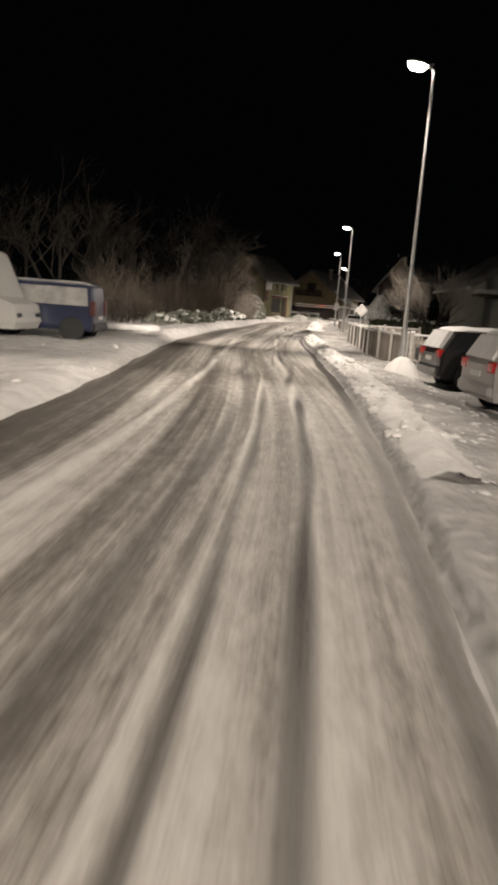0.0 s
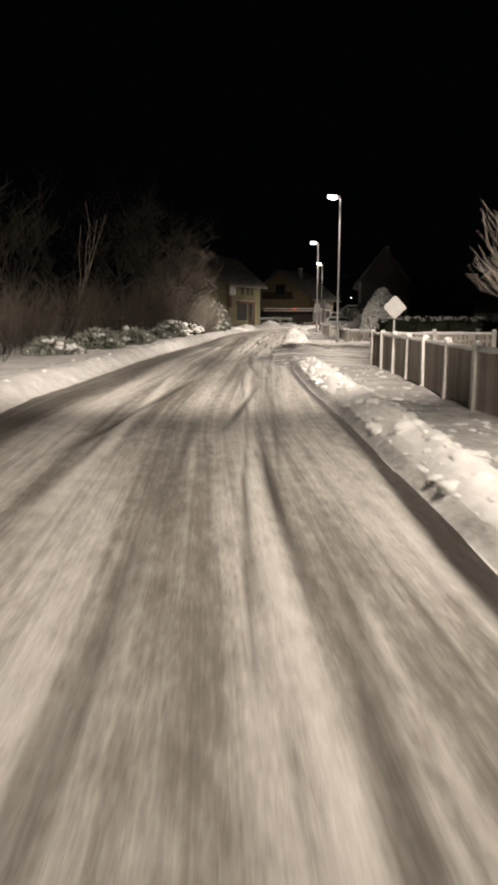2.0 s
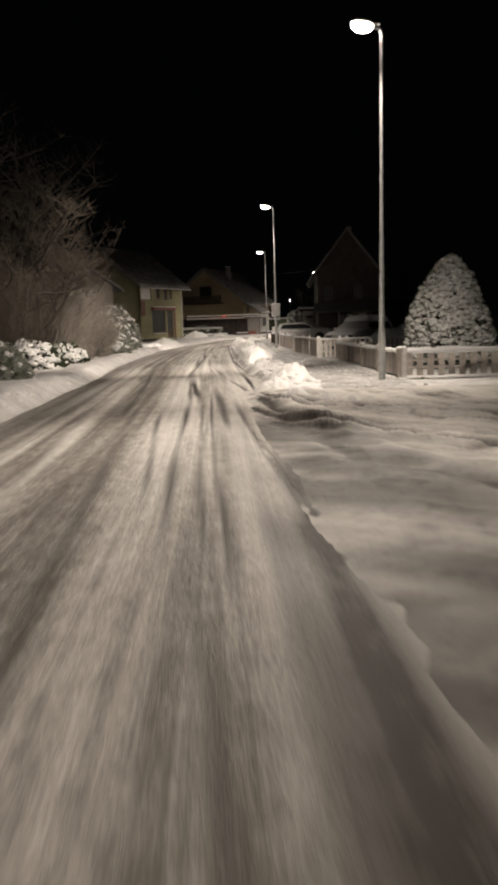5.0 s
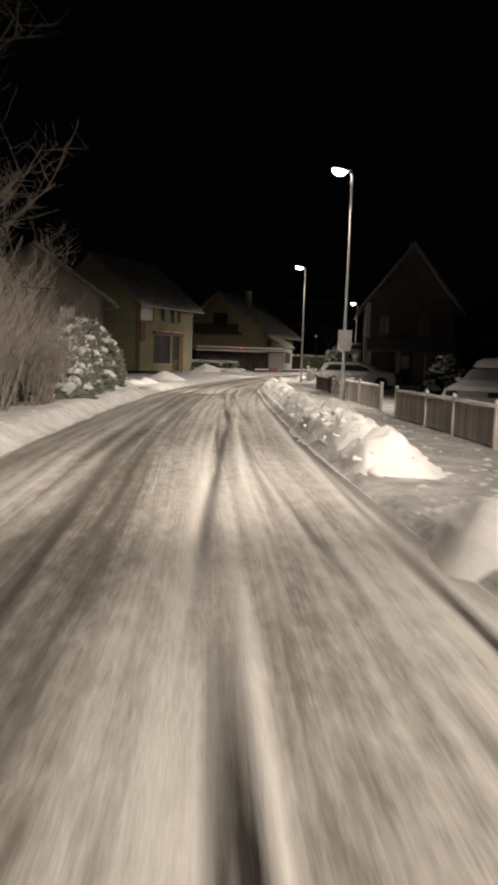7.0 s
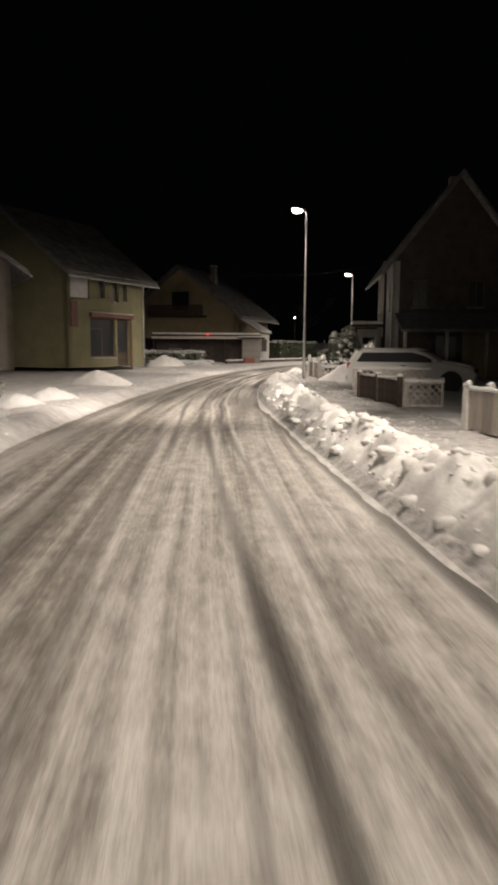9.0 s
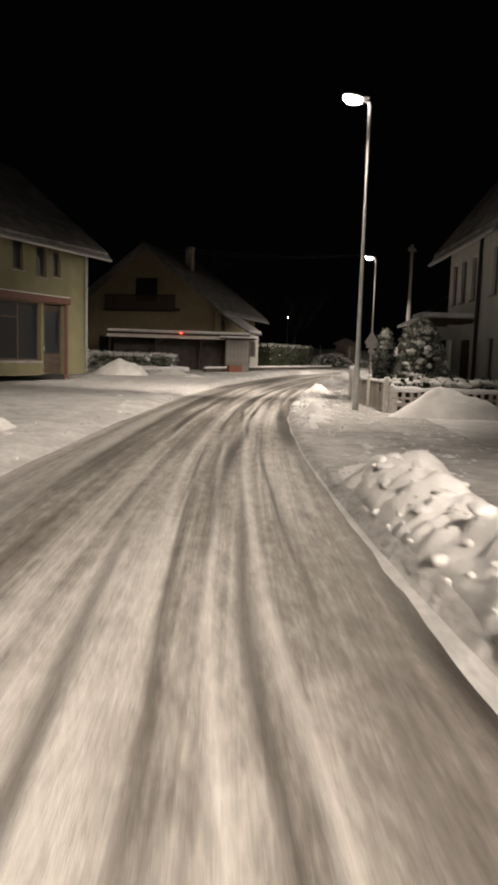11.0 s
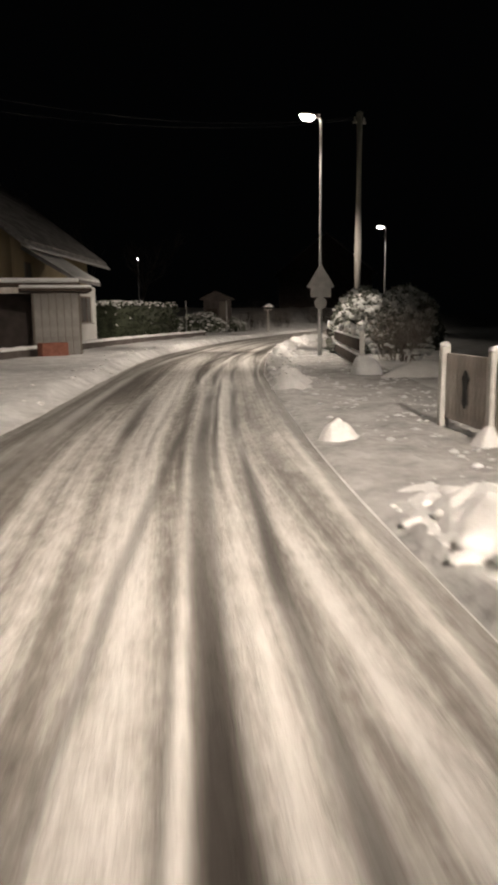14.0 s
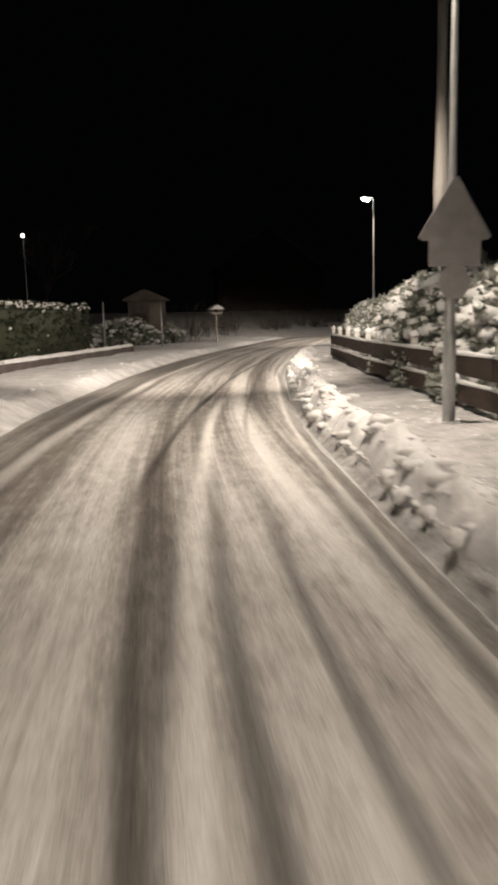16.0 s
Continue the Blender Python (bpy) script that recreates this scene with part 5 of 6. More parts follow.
# yellow house with a large garage opening
def yellow_house():
    top = thing("house", facing(-11.46, 110.05, 0.3, 4.15, 8.7), "pale yellow two-storey house with a wide shop window and doorway", "house")
    L, D, E = 7.95, 9.0, 5.75
    upper = [(3.05, 3.65, 4.2, 5.4), (4.45, 5.1, 4.05, 5.3), (5.55, 6.05, 4.15, 5.2)]
    front = [(2.1, 4.75, 0.6, 3.0), (4.9, 6.3, 0.0, 3.0), (0.3, 2.1, 4.05, 5.55), *upper]
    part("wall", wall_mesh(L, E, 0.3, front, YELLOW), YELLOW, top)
    for h in upper:
        window(top, None, *h, bars=0)
    part("shutter_panel", Build().box(0.33, 2.07, 0.06, 0.12, 4.08, 5.52, 0.02), SIGN_BACK, top, "closed grey roller blind")
    part("red_shutter", Build().box(0.2, 0.85, -0.09, -0.02, 2.4, 3.9, 0.02), RED_PAINT, top)
    shop = part("shop_window", Build().box(2.05, 4.8, -0.05, 0.1, 0.5, 0.6, 0.015), CONCRETE, top, "large dark shop window with a sill")
    f = Build()
    for a, c, z0, z1 in ((2.1, 2.18, 0.6, 3.0), (4.67, 4.75, 0.6, 3.0), (3.4, 3.47, 0.68, 2.92), (2.18, 4.67, 0.6, 0.68), (2.18, 4.67, 2.92, 3.0), (2.18, 3.4, 2.3, 2.36)):
        f.box(a, c, 0.12, 0.18, z0, z1, 0.01)
    part("frame", f, FRAME, shop)
    part("pane", Build().box(2.14, 4.71, 0.14, 0.155, 0.64, 2.96), GLASS, shop)
    d = part("front_door", Build().box(4.95, 6.25, 0.14, 0.2, 0.04, 2.95, 0.015), DARK_WOOD, top)
    part("door_panel", Build().box(5.1, 6.1, 0.125, 0.142, 0.9, 2.7, 0.01), GLASS, d)
    part("door_handle", Build().box(5.02, 5.06, 0.09, 0.14, 1.0, 1.2, 0.006), ZINC, d)
    part("lintel", Build().box(2.0, 6.5, -0.22, -0.005, 3.02, 3.3, 0.03), RED_PAINT, top, "dark red timber lintel with a little snow")
    part("lintel_snow", Build().box(2.02, 6.48, -0.2, -0.01, 3.304, 3.34, 0.012), SNOW, top)
    part("door_post", Build().box(6.3, 6.48, -0.08, -0.004, -0.2, 3.02, 0.015), RED_PAINT, top)
    for m in (pose(L, 0, 0, 0, 0, 90), pose(0, D, 0, 0, 0, -90)):
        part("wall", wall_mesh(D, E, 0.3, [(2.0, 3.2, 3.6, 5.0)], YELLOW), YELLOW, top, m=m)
        window(top, m, 2.0, 3.2, 3.6, 5.0)
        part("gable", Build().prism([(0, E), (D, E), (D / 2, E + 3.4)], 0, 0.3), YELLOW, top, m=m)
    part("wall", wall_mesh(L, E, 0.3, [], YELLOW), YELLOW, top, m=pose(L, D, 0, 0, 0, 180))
    gable_roof(top, 0, L, 0, D, E, E + 3.5, 0.75)
    part("downpipe", Build().tube([(L - 0.12, -0.08, E - 0.3), (L - 0.12, -0.08, 0.1)], [0.05, 0.05], 8), ZINC, top)
    return top


yellow_house()


def wing_house():
    """The older house joined behind the yellow one."""
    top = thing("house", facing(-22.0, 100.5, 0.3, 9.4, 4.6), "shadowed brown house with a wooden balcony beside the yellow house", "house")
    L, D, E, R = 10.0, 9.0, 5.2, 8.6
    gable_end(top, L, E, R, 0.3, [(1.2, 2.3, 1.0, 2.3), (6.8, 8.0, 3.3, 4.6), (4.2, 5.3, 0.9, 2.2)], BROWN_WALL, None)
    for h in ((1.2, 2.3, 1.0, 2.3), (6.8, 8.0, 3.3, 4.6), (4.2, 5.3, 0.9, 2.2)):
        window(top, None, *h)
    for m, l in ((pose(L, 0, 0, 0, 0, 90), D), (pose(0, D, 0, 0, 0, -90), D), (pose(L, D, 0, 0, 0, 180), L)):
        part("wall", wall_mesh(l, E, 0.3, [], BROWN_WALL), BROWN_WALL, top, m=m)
    part("balcony", Build().box(0.5, 6.0, -1.1, -0.02, 2.7, 2.85, 0.02), DARK_WOOD, top)
    for k in range(36):
        part("baluster", shared("wing_baluster", lambda: Build().box(-0.045, 0.045, -0.012, 0.012, 0, 0.9, 0.006).mesh("baluster", DARK_WOOD)), DARK_WOOD, top, m=pose(0.57 + 0.152 * k, -1.06, 2.85))
    part("handrail", Build().box(0.5, 6.0, -1.12, -1.0, 3.75, 3.83, 0.015), DARK_WOOD, top)
    gable_roof(top, 0, L, 0, D, E, R, 0.8, along="y")
    return top


wing_house()


def ochre_house():
    top = thing("house", facing(-12.75, 142.6, 0.35, 0.95, -0.31), "ochre gabled house with a dark timber balcony and porch", "house")
    L, D, E, R = 11.2, 12.0, 4.7, 9.0
    holes = [(1.5, 3.0, 0.9, 2.2), (6.6, 9.2, 0.9, 2.2), (5.0, 6.6, 4.7 - 2.1, 4.7)]
    part("wall", wall_mesh(L, E, 0.3, holes[:2], OCHRE), OCHRE, top)
    part("gable", Build().prism([(0, E), (L, E), (L / 2, R)], 0, 0.3), OCHRE, top)
    for h in holes[:2]:
        window(top, None, *h, bars=2)
    window(top, pose(0, -0.16, 0), 4.7, 6.5, 4.9, 6.7, bars=1, frame=DARK_WOOD)
    part("balcony", Build().box(2.6, 8.4, -1.2, -0.02, 4.2, 4.36, 0.02), DARK_WOOD, top, "dark timber balcony floor")
    part("handrail", Build().box(2.6, 8.4, -1.22, -1.1, 5.25, 5.34, 0.015), DARK_WOOD, top)
    for k in range(33):
        part("baluster", shared("ochre_baluster", lambda: Build().box(-0.07, 0.07, -0.012, 0.012, 0, 0.89, 0.006).mesh("baluster", DARK_WOOD)), DARK_WOOD, top, m=pose(2.68 + 0.176 * k, -1.16, 4.36))
    for m, l in ((pose(L, 0, 0, 0, 0, 90), D), (pose(0, D, 0, 0, 0, -90), D), (pose(L, D, 0, 0, 0, 180), L)):
        hs = [(1.5, 2.7, 2.3, 3.6), (5.0, 6.2, 0.9, 2.2), (8.0, 9.2, 0.9, 2.2)] if m.translation.y == 0 else []
        part("wall", wall_mesh(l, E, 0.3, hs, OCHRE), OCHRE, top, m=m)
        for h in hs:
            window(top, m, *h)
    gable_roof(top, 0, L, 0, D, E, R, 1.0, along="y")
    part("chimney", Build().box(L / 2 + 1.4, L / 2 + 2.0, 4.6, 5.2, R - 1.9, R + 0.6, 0.02), CONCRETE, top)
    part("chimney_snow", Build().box(L / 2 + 1.36, L / 2 + 2.04, 4.56, 5.24, R + 0.604, R + 0.72, 0.04), SNOW, top)
    # lean-to porch on the road side
    part("porch_roof", Build().prism([(L - 0.2, 4.3), (L + 2.4, 2.75), (L + 2.4, 2.62), (L - 0.2, 4.17)], 1.2, 5.2), ROOF, top)
    part("porch_snow", Build().prism([(L - 0.1, 4.31), (L + 2.38, 2.78), (L + 2.38, 2.88), (L - 0.1, 4.42)], 1.25, 5.15), SNOW, top)
    part("porch_wall", wall_mesh(2.2, 2.55, 0.15, [(0.35, 1.9, 0.9, 2.1)], PALE_WALL), PALE_WALL, top, m=pose(L, 1.5, 0))
    window(top, pose(L, 1.5, 0), 0.35, 1.9, 0.9, 2.1, bars=2)
    part("porch_wall", wall_mesh(3.4, 2.55, 0.15, [(0.6, 2.8, 0.9, 2.1)], PALE_WALL), PALE_WALL, top, m=pose(L + 2.2, 1.5, 0, 0, 0, 90))
    window(top, pose(L + 2.2, 1.5, 0, 0, 0, 90), 0.6, 2.8, 0.9, 2.1, bars=2)
    return top


ochre_house()

# open carport with a red lamp, before the ochre house
port = thing("carport", pose(-9.6, 134.6, 0.1), "snow-roofed timber carport with a small red light", "carport")
part("roof", Build().box(0, 10.0, -0.1, 3.2, 2.50, 2.64, 0.03), DARK_WOOD, port)
part("roof_snow", Build().box(0.05, 9.95, -0.08, 3.15, 2.645, 2.82, 0.06), SNOW, port)
part("front_beam", Build().box(0.02, 9.98, -0.14, 0.0, 2.25, 2.48, 0.015), FROST_WOOD, port, "frost-covered front beam")
for x in (0.2, 3.4, 6.6, 9.7):
    part("post", Build().box(x - 0.08, x + 0.08, -0.12, 0.04, -0.1, 2.25, 0.015), DARK_WOOD, port)
    part("brace", Build().tube([(x, -0.04, 1.75), (x + (0.5 if x < 9 else -0.5), -0.04, 2.25)], [0.05, 0.05], 6), DARK_WOOD, port)
part("back_wall", Build().box(0.1, 9.9, 3.05, 3.2, -0.1, 2.5), DARK_WALL, port)
part("warning_light", Build().lathe([(0.03, -0.05), (0.07, -0.03), (0.075, 0.03), (0.04, 0.07)], 14, pose(5.15, -0.2, 2.62)), SIGNAL_RED, port, "small glowing red lamp")
car(facing(-7.8, 137.4, 0.1, 0.05, -1.0), "dark car under the timber carport", BLACK_CAR, 2.6, 1.7, 1.4, snow=0.02)
kiosk = thing("garden_shed", pose(-1.35, 133.9, 0.1), "small grey board shed with a snow-edged flat roof", "shed")
part("body", Build().box(0, 1.7, 0, 2.2, -0.1, 2.3, 0.02), BROWN_WALL, kiosk)
for k in range(6):
    part("board", shared("shed_board", lambda: Build().box(-0.12, 0.12, -0.02, 0.0, 0, 2.2, 0.008).mesh("board", CONCRETE)), CONCRETE, kiosk, m=pose(0.2 + 0.26 * k, -0.002, 0.05))
part("roof", Build().box(-0.4, 2.1, -0.5, 2.5, 2.3, 2.4, 0.02), DARK_WOOD, kiosk)
part("roof_snow", Build().box(-0.38, 2.08, -0.48, 2.48, 2.404, 2.52, 0.04), SNOW, kiosk)
single("brick_pier", Build().box(-0.5, 0.5, -0.2, 0.2, -0.1, 0.55, 0.02), BRICK_RED, "low red brick garden pier", "wall", m=pose(-0.7, 133.3, 0.08, 0, 0, 25))


def roadside_house():
    """Tall gabled house on the right: a gable towards the approach, its shade put into a dark wall colour, and a pale
    front along the road.
    """
    top = thing("house", facing(5.95, 103.6, 0.05, 1.0, -0.08), "tall gabled house, gable coloured dark for shade, pale street front", "house")
    L, D, E, R = 6.1, 6.8, 5.7, 9.6
    dark = [(0.9, 1.7, 3.5, 4.8), (3.6, 4.4, 3.5, 4.8), (2.1, 3.2, 0.9, 2.2)]
    gable_end(top, L, E, R, 0.3, dark, DARK_WALL, None)
    for h in dark:
        window(top, None, *h)
    street = pose(0, D, 0, 0, 0, -90)
    hs = [(0.5, 1.1, 3.4, 4.8), (1.7, 2.3, 3.4, 4.8), (3.0, 3.5, 3.4, 4.8), (5.3, 5.8, 3.4, 4.8), (5.2, 5.8, 0.9, 2.1), (0.8, 1.6, 0.9, 2.1)]
    part("wall", wall_mesh(D, E, 0.3, hs, PALE_WALL), PALE_WALL, top, m=street)
    for h in hs:
        window(top, street, *h)
    part("downpipe", Build().tube([(-0.09, 2.6, E - 0.3), (-0.09, 2.6, 0.0)], [0.06, 0.06], 8), BLACK, top)
    part("wall", wall_mesh(D, E, 0.3, [], PALE_WALL), PALE_WALL, top, m=pose(L, 0, 0, 0, 0, 90))
    gable_end(top, L, E, R, 0.3, [], PALE_WALL, pose(L, D, 0, 0, 0, 180))
    gable_roof(top, 0, L, 0, D, E, R, 0.6, along="y")
    part("chimney", Build().box(3.0, 3.5, 2.4, 2.9, R - 1.0, R + 0.6, 0.02), CONCRETE, top)
    # flat-roofed porch on the street side
    part("porch_roof", Build().box(-1.75, -0.02, 3.1, 4.8, 2.62, 2.76, 0.03), DARK_WOOD, top)
    part("porch_snow", Build().box(-1.71, -0.02, 3.14, 4.76, 2.764, 2.94, 0.05), SNOW, top)
    part("porch_eave", Build().prism([(-2.2, 2.46), (-1.75, 2.66), (-1.75, 2.78), (-2.2, 2.54)], 3.14, 4.76), SNOW, top)
    for x, y in ((-1.65, 3.2), (-1.65, 4.7)):
        part("porch_post", Build().box(x - 0.06, x + 0.06, y - 0.06, y + 0.06, -0.1, 2.62, 0.01), WHITE_POST, top)
    part("porch_wall", wall_mesh(1.3, 2.55, 0.1, [(0.3, 1.0, 1.0, 2.1)], PALE_WALL), PALE_WALL, top, m=pose(-1.32, 4.65, 0))
    part("front_door", Build().box(-0.06, -0.01, 3.5, 4.4, 0.05, 2.1, 0.02), DARK_WOOD, top)
    # lean-to before the gable
    part("lean_to_roof", Build().add([(0.1, -2.5, 2.25), (6.0, -2.5, 2.25), (6.0, -0.02, 3.1), (0.1, -0.02, 3.1), (0.1, -2.5, 2.37), (6.0, -2.5, 2.37), (6.0, -0.02, 3.22), (0.1, -0.02, 3.22)],
                                     [(0, 1, 2, 3), (7, 6, 5, 4), (0, 4, 5, 1), (1, 5, 6, 2), (2, 6, 7, 3), (3, 7, 4, 0)]), ROOF, top)
    for x in (0.3, 2.2, 4.0, 5.8):
        part("lean_to_post", Build().box(x - 0.07, x + 0.07, -2.42, -2.28, -0.1, 2.25, 0.01), FROST_WOOD, top)
    part("lean_to_panel", Build().box(3.4, 5.2, -0.09, -0.01, 0.1, 2.7), OCHRE, top, "ochre boarded back wall")
    return top


roadside_house()

barn = thing("house", facing(11.7, 112.0, 0.05, 1.0, -0.05), "low dark house with a snowy roof behind the roadside house", "house")
for m, l in ((None, 9.5), (pose(9.5, 0, 0, 0, 0, 90), 8.0), (pose(0, 8, 0, 0, 0, -90), 8.0), (pose(9.5, 8, 0, 0, 0, 180), 9.5)):
    hs = [(1.5, 2.6, 1.0, 2.3), (5.5, 6.6, 1.0, 2.3)] if m is None else []
    part("wall", wall_mesh(l, 4.0, 0.3, hs, DARK_WALL), DARK_WALL, barn, m=m)
    for h in hs:
        window(barn, m, *h)
for m in (pose(9.5, 0, 0, 0, 0, 90), pose(0, 8, 0, 0, 0, -90)):
    part("gable", Build().prism([(0, 4.0), (8, 4.0), (4, 7.0)], 0, 0.3), DARK_WALL, barn, m=m)
gable_roof(barn, 0, 9.5, 0, 8, 4.0, 7.0, 0.6)

h0 = thing("house", facing(11.9, 29.0, 0.1, 1.0, 0.12), "grey rendered house with a snow-covered canopy behind parked cars", "house")
for m, l in ((None, 8.0), (pose(8, 0, 0, 0, 0, 90), 7.0), (pose(0, 7, 0, 0, 0, -90), 7.0), (pose(8, 7, 0, 0, 0, 180), 8.0)):
    hs = [(1.0, 2.2, 0.9, 2.2)] if m is None else []
    part("wall", wall_mesh(l, 3.4, 0.3, hs, GREY_WALL), GREY_WALL, h0, m=m)
    for h in hs:
        window(h0, m, *h)
gable_roof(h0, 0, 8, 0, 7, 3.4, 6.0, 0.8, along="y")
part("gable", Build().prism([(0, 3.4), (8, 3.4), (4, 6.0)], 0, 0.3), GREY_WALL, h0)
part("canopy", Build().box(-0.6, 2.2, -1.2, -0.02, 2.55, 2.66, 0.02), DARK_WOOD, h0)
part("canopy_snow", Build().box(-0.58, 2.18, -1.18, -0.02, 2.664, 2.84, 0.06), SNOW, h0)

# ---- second stretch, right: gardens behind board fences ----
fence([(5.05, 53.2), (4.75, 58.0), (4.4, 62.8)], 0.62, "long brown board fence topped with snow beside the pavement", spacing=2.4, width=0.14, gap=0.01, snow=0.08, post=FENCE_WOOD)
fence([(5.15, 53.1), (10.5, 53.0)], 0.62, "snow-plastered white picket fence across a front garden", board=FROST_WOOD, width=0.16, gap=0.09, spacing=2.6, snow=0.10)
fence([(4.5, 63.0), (9.8, 62.6)], 0.75, "snow-topped picket fence between two gardens", board=FROST_WOOD, width=0.09, gap=0.08, pointed=True, spacing=2.2, snow=0.06)
fence([(3.75, 64.2), (3.55, 66.4), (3.35, 68.2), (3.05, 70.6)], 0.72, "brown board fence with frosted posts along the pavement", spacing=1.9, width=0.085, gap=0.02, post=FROST_WOOD, post_size=0.08)
fence([(3.8, 64.2), (4.9, 64.3)], 0.72, "white frosted picket fence return", board=FROST_WOOD, width=0.1, gap=0.08, spacing=1.1)
fence([(3.05, 73.3), (2.75, 76.4), (2.45, 80.3)], 0.74, "weathered board fence behind a lamp pole", spacing=2.2, width=0.2, gap=0.005, post_size=0.09)
fence([(2.45, 80.4), (2.9, 80.5)], 0.7, "short board fence return", spacing=0.5)
fence([(2.35, 85.3), (1.95, 88.8)], 0.68, "dark stained board fence", board=DARK_WOOD, spacing=1.8, width=0.2, gap=0.005, post=DARK_WOOD)


def lattice(x, y, dx, dy, w, h, label, z=0.1, step=0.13):
    top = thing("lattice_fence", facing(x, y, z, dx, dy), label, "fence", "garden fences")
    part("frame", Build().box(0, w, -0.03, 0.03, 0, 0.06, 0.01).box(0, w, -0.03, 0.03, h - 0.06, h, 0.01).box(0, 0.06, -0.028, 0.028, 0.06, h - 0.06, 0.01).box(w - 0.06, w, -0.028, 0.028, 0.06, h - 0.06, 0.01), FROST_WOOD, top)
    for s in (-1, 1):
        c = -h if s > 0 else 0.0
        k = c
        while k < (w if s > 0 else w + h):
            p, q = (k, 0.0), (k + s * h, h)
            t0 = max(0, (-p[0] if s > 0 else p[0] - w) / h)
            t1 = min(1, ((w - p[0]) if s > 0 else p[0]) / h)
            if t1 - t0 > 0.1:
                part("slat", Build().tube([(p[0] + s * h * t0, 0.012 * s, h * t0), (p[0] + s * h * t1, 0.012 * s, h * t1)], [0.018, 0.018], 4), FROST_WOOD, top)
            k += step * 1.4
    part("snow_ridge", Build().tube([(w * k / 8, 0, h + 0.02) for k in range(9)], [0.04 + 0.02 * (k % 3) for k in range(9)], 7), SNOW, top, smooth=True)
    return top


lattice(2.45, 85.2, 1, 0.03, 0.95, 0.62, "white lattice garden fence with snow on top")
lattice(2.3, 92.35, 1, -0.36, 2.6, 0.74, "frosted lattice fence in front of a parked car", step=0.16)
car(facing(7.75, 74.9, 0.05, -0.6, -0.8), "car buried under deep snow in a garden drive", SILVER_CAR, 4.2, snow=0.3)
car(facing(2.62, 94.45, 0.05, 0.93, -0.33), "white car with snowy roof parked behind a lattice fence", WHITE_CAR, 4.4, 1.8, 1.42, "estate", snow=0.09)
evergreen(7.2, 84.5, 0.75, 0.75, 1.7, 31, "small snow-dusted conical conifer in a garden", "cone", 260, 0.7, name="conifer", cat="conifer")
evergreen(8.8, 90.5, 0.9, 0.9, 1.9, 32, "round snow-dusted garden bush", "dome", 260, 0.6)
evergreen(4.0, 104.9, 0.8, 0.8, 2.4, 33, "loose snowy conifer before a porch", "cone", 620, 0.4, name="conifer", size=0.13, cat="conifer", leaf=FROST_LEAF)

snow_pile(7.0, 64.9, 2.4, 1.1, 1.35, "smooth mound of deep snow over garden shrubs", 34, chunks=0.06, material=SNOW)
PILE = "rough heap of shovelled snow at the road's edge"
snow_pile(2.4, 53.2, 0.62, 0.8, 0.48, PILE, 3, chunks=1.0)
snow_pile(2.0, 51.6, 0.42, 0.5, 0.22, PILE, 71, chunks=1.0, z=0.04)
snow_pile(2.42, 49.35, 0.34, 0.22, 0.16, PILE, 72, turn=-40, chunks=0.9, z=0.07)
snow_pile(2.95, 48.5, 0.24, 0.18, 0.13, PILE, 73, turn=-40, chunks=0.9, z=0.07)
snow_pile(3.35, 47.95, 0.2, 0.15, 0.11, PILE, 74, turn=-40, chunks=0.9, z=0.07)
snow_pile(1.75, 57.2, 0.65, 0.9, 0.4, PILE, 5, chunks=1.5)
snow_pile(1.5, 61.8, 0.65, 1.0, 0.46, PILE, 6, chunks=0.8)
snow_pile(1.35, 64.6, 0.85, 1.5, 0.52, PILE, 7, chunks=1.0)
snow_pile(1.4, 68.9, 0.9, 1.2, 0.60, PILE, 8, chunks=0.5)
snow_pile(0.75, 73.2, 0.75, 1.3, 0.45, PILE, 9, chunks=0.8)
snow_pile(0.35, 76.6, 0.6, 1.5, 0.40, PILE, 10, chunks=0.8)
snow_pile(-0.05, 81.0, 0.6, 1.8, 0.36, PILE, 12, chunks=0.7)
snow_pile(0.15, 86.2, 0.9, 2.6, 0.38, PILE, 13, chunks=0.6)
snow_pile(0.1, 91.7, 0.6, 0.8, 0.36, PILE, 14, chunks=1.0)
snow_pile(3.5, 100.5, 1.7, 0.7, 0.8, "broad heap of cleared snow beside a drive", 15, chunks=0.3)
snow_pile(0.08, 100.1, 0.5, 1.0, 0.36, PILE, 16, chunks=1.1)
snow_pile(-0.36, 97.45, 0.24, 0.3, 0.14, "small broken clump of ploughed snow on the pavement", 75, chunks=1.2, z=0.03)
snow_pile(1.75, 110.6, 0.55, 1.1, 0.36, PILE, 61, turn=-10, chunks=0.9)
snow_pile(3.75, 120.6, 0.45, 0.5, 0.2, PILE, 62, chunks=0.6)
snow_pile(3.75, 113.7, 0.25, 0.25, 0.22, "small lump of snow beside a gate post", 63, chunks=0.6)
snow_pile(1.0, 106.7, 0.4, 0.5, 0.26, PILE, 17, chunks=0.9)
snow_pile(2.3, 114.6, 0.3, 0.26, 0.25, "single broken lump of snow on the pavement", 18, chunks=1.1)
snow_pile(7.6, 122.0, 1.4, 0.8, 0.40, "broad low heap of snow at a gateway", 19, chunks=0.2)
snow_pile(6.42, 122.75, 0.42, 0.36, 0.52, "rounded boulder of snow at a fence end", 20, chunks=0.35, steep=True, material=SNOW)
snow_pile(-7.1, 122.4, 1.7, 1.2, 1.05, "large smooth bank of ploughed snow by the drive", 21, chunks=0.25)
snow_pile(-4.6, 125.0, 1.4, 1.0, 0.5, "large smooth bank of ploughed snow by the drive", 22, chunks=0.3)
snow_pile(-7.0, 96.0, 1.5, 1.3, 0.62, "smooth snow bank at a driveway", 23, chunks=0.3)
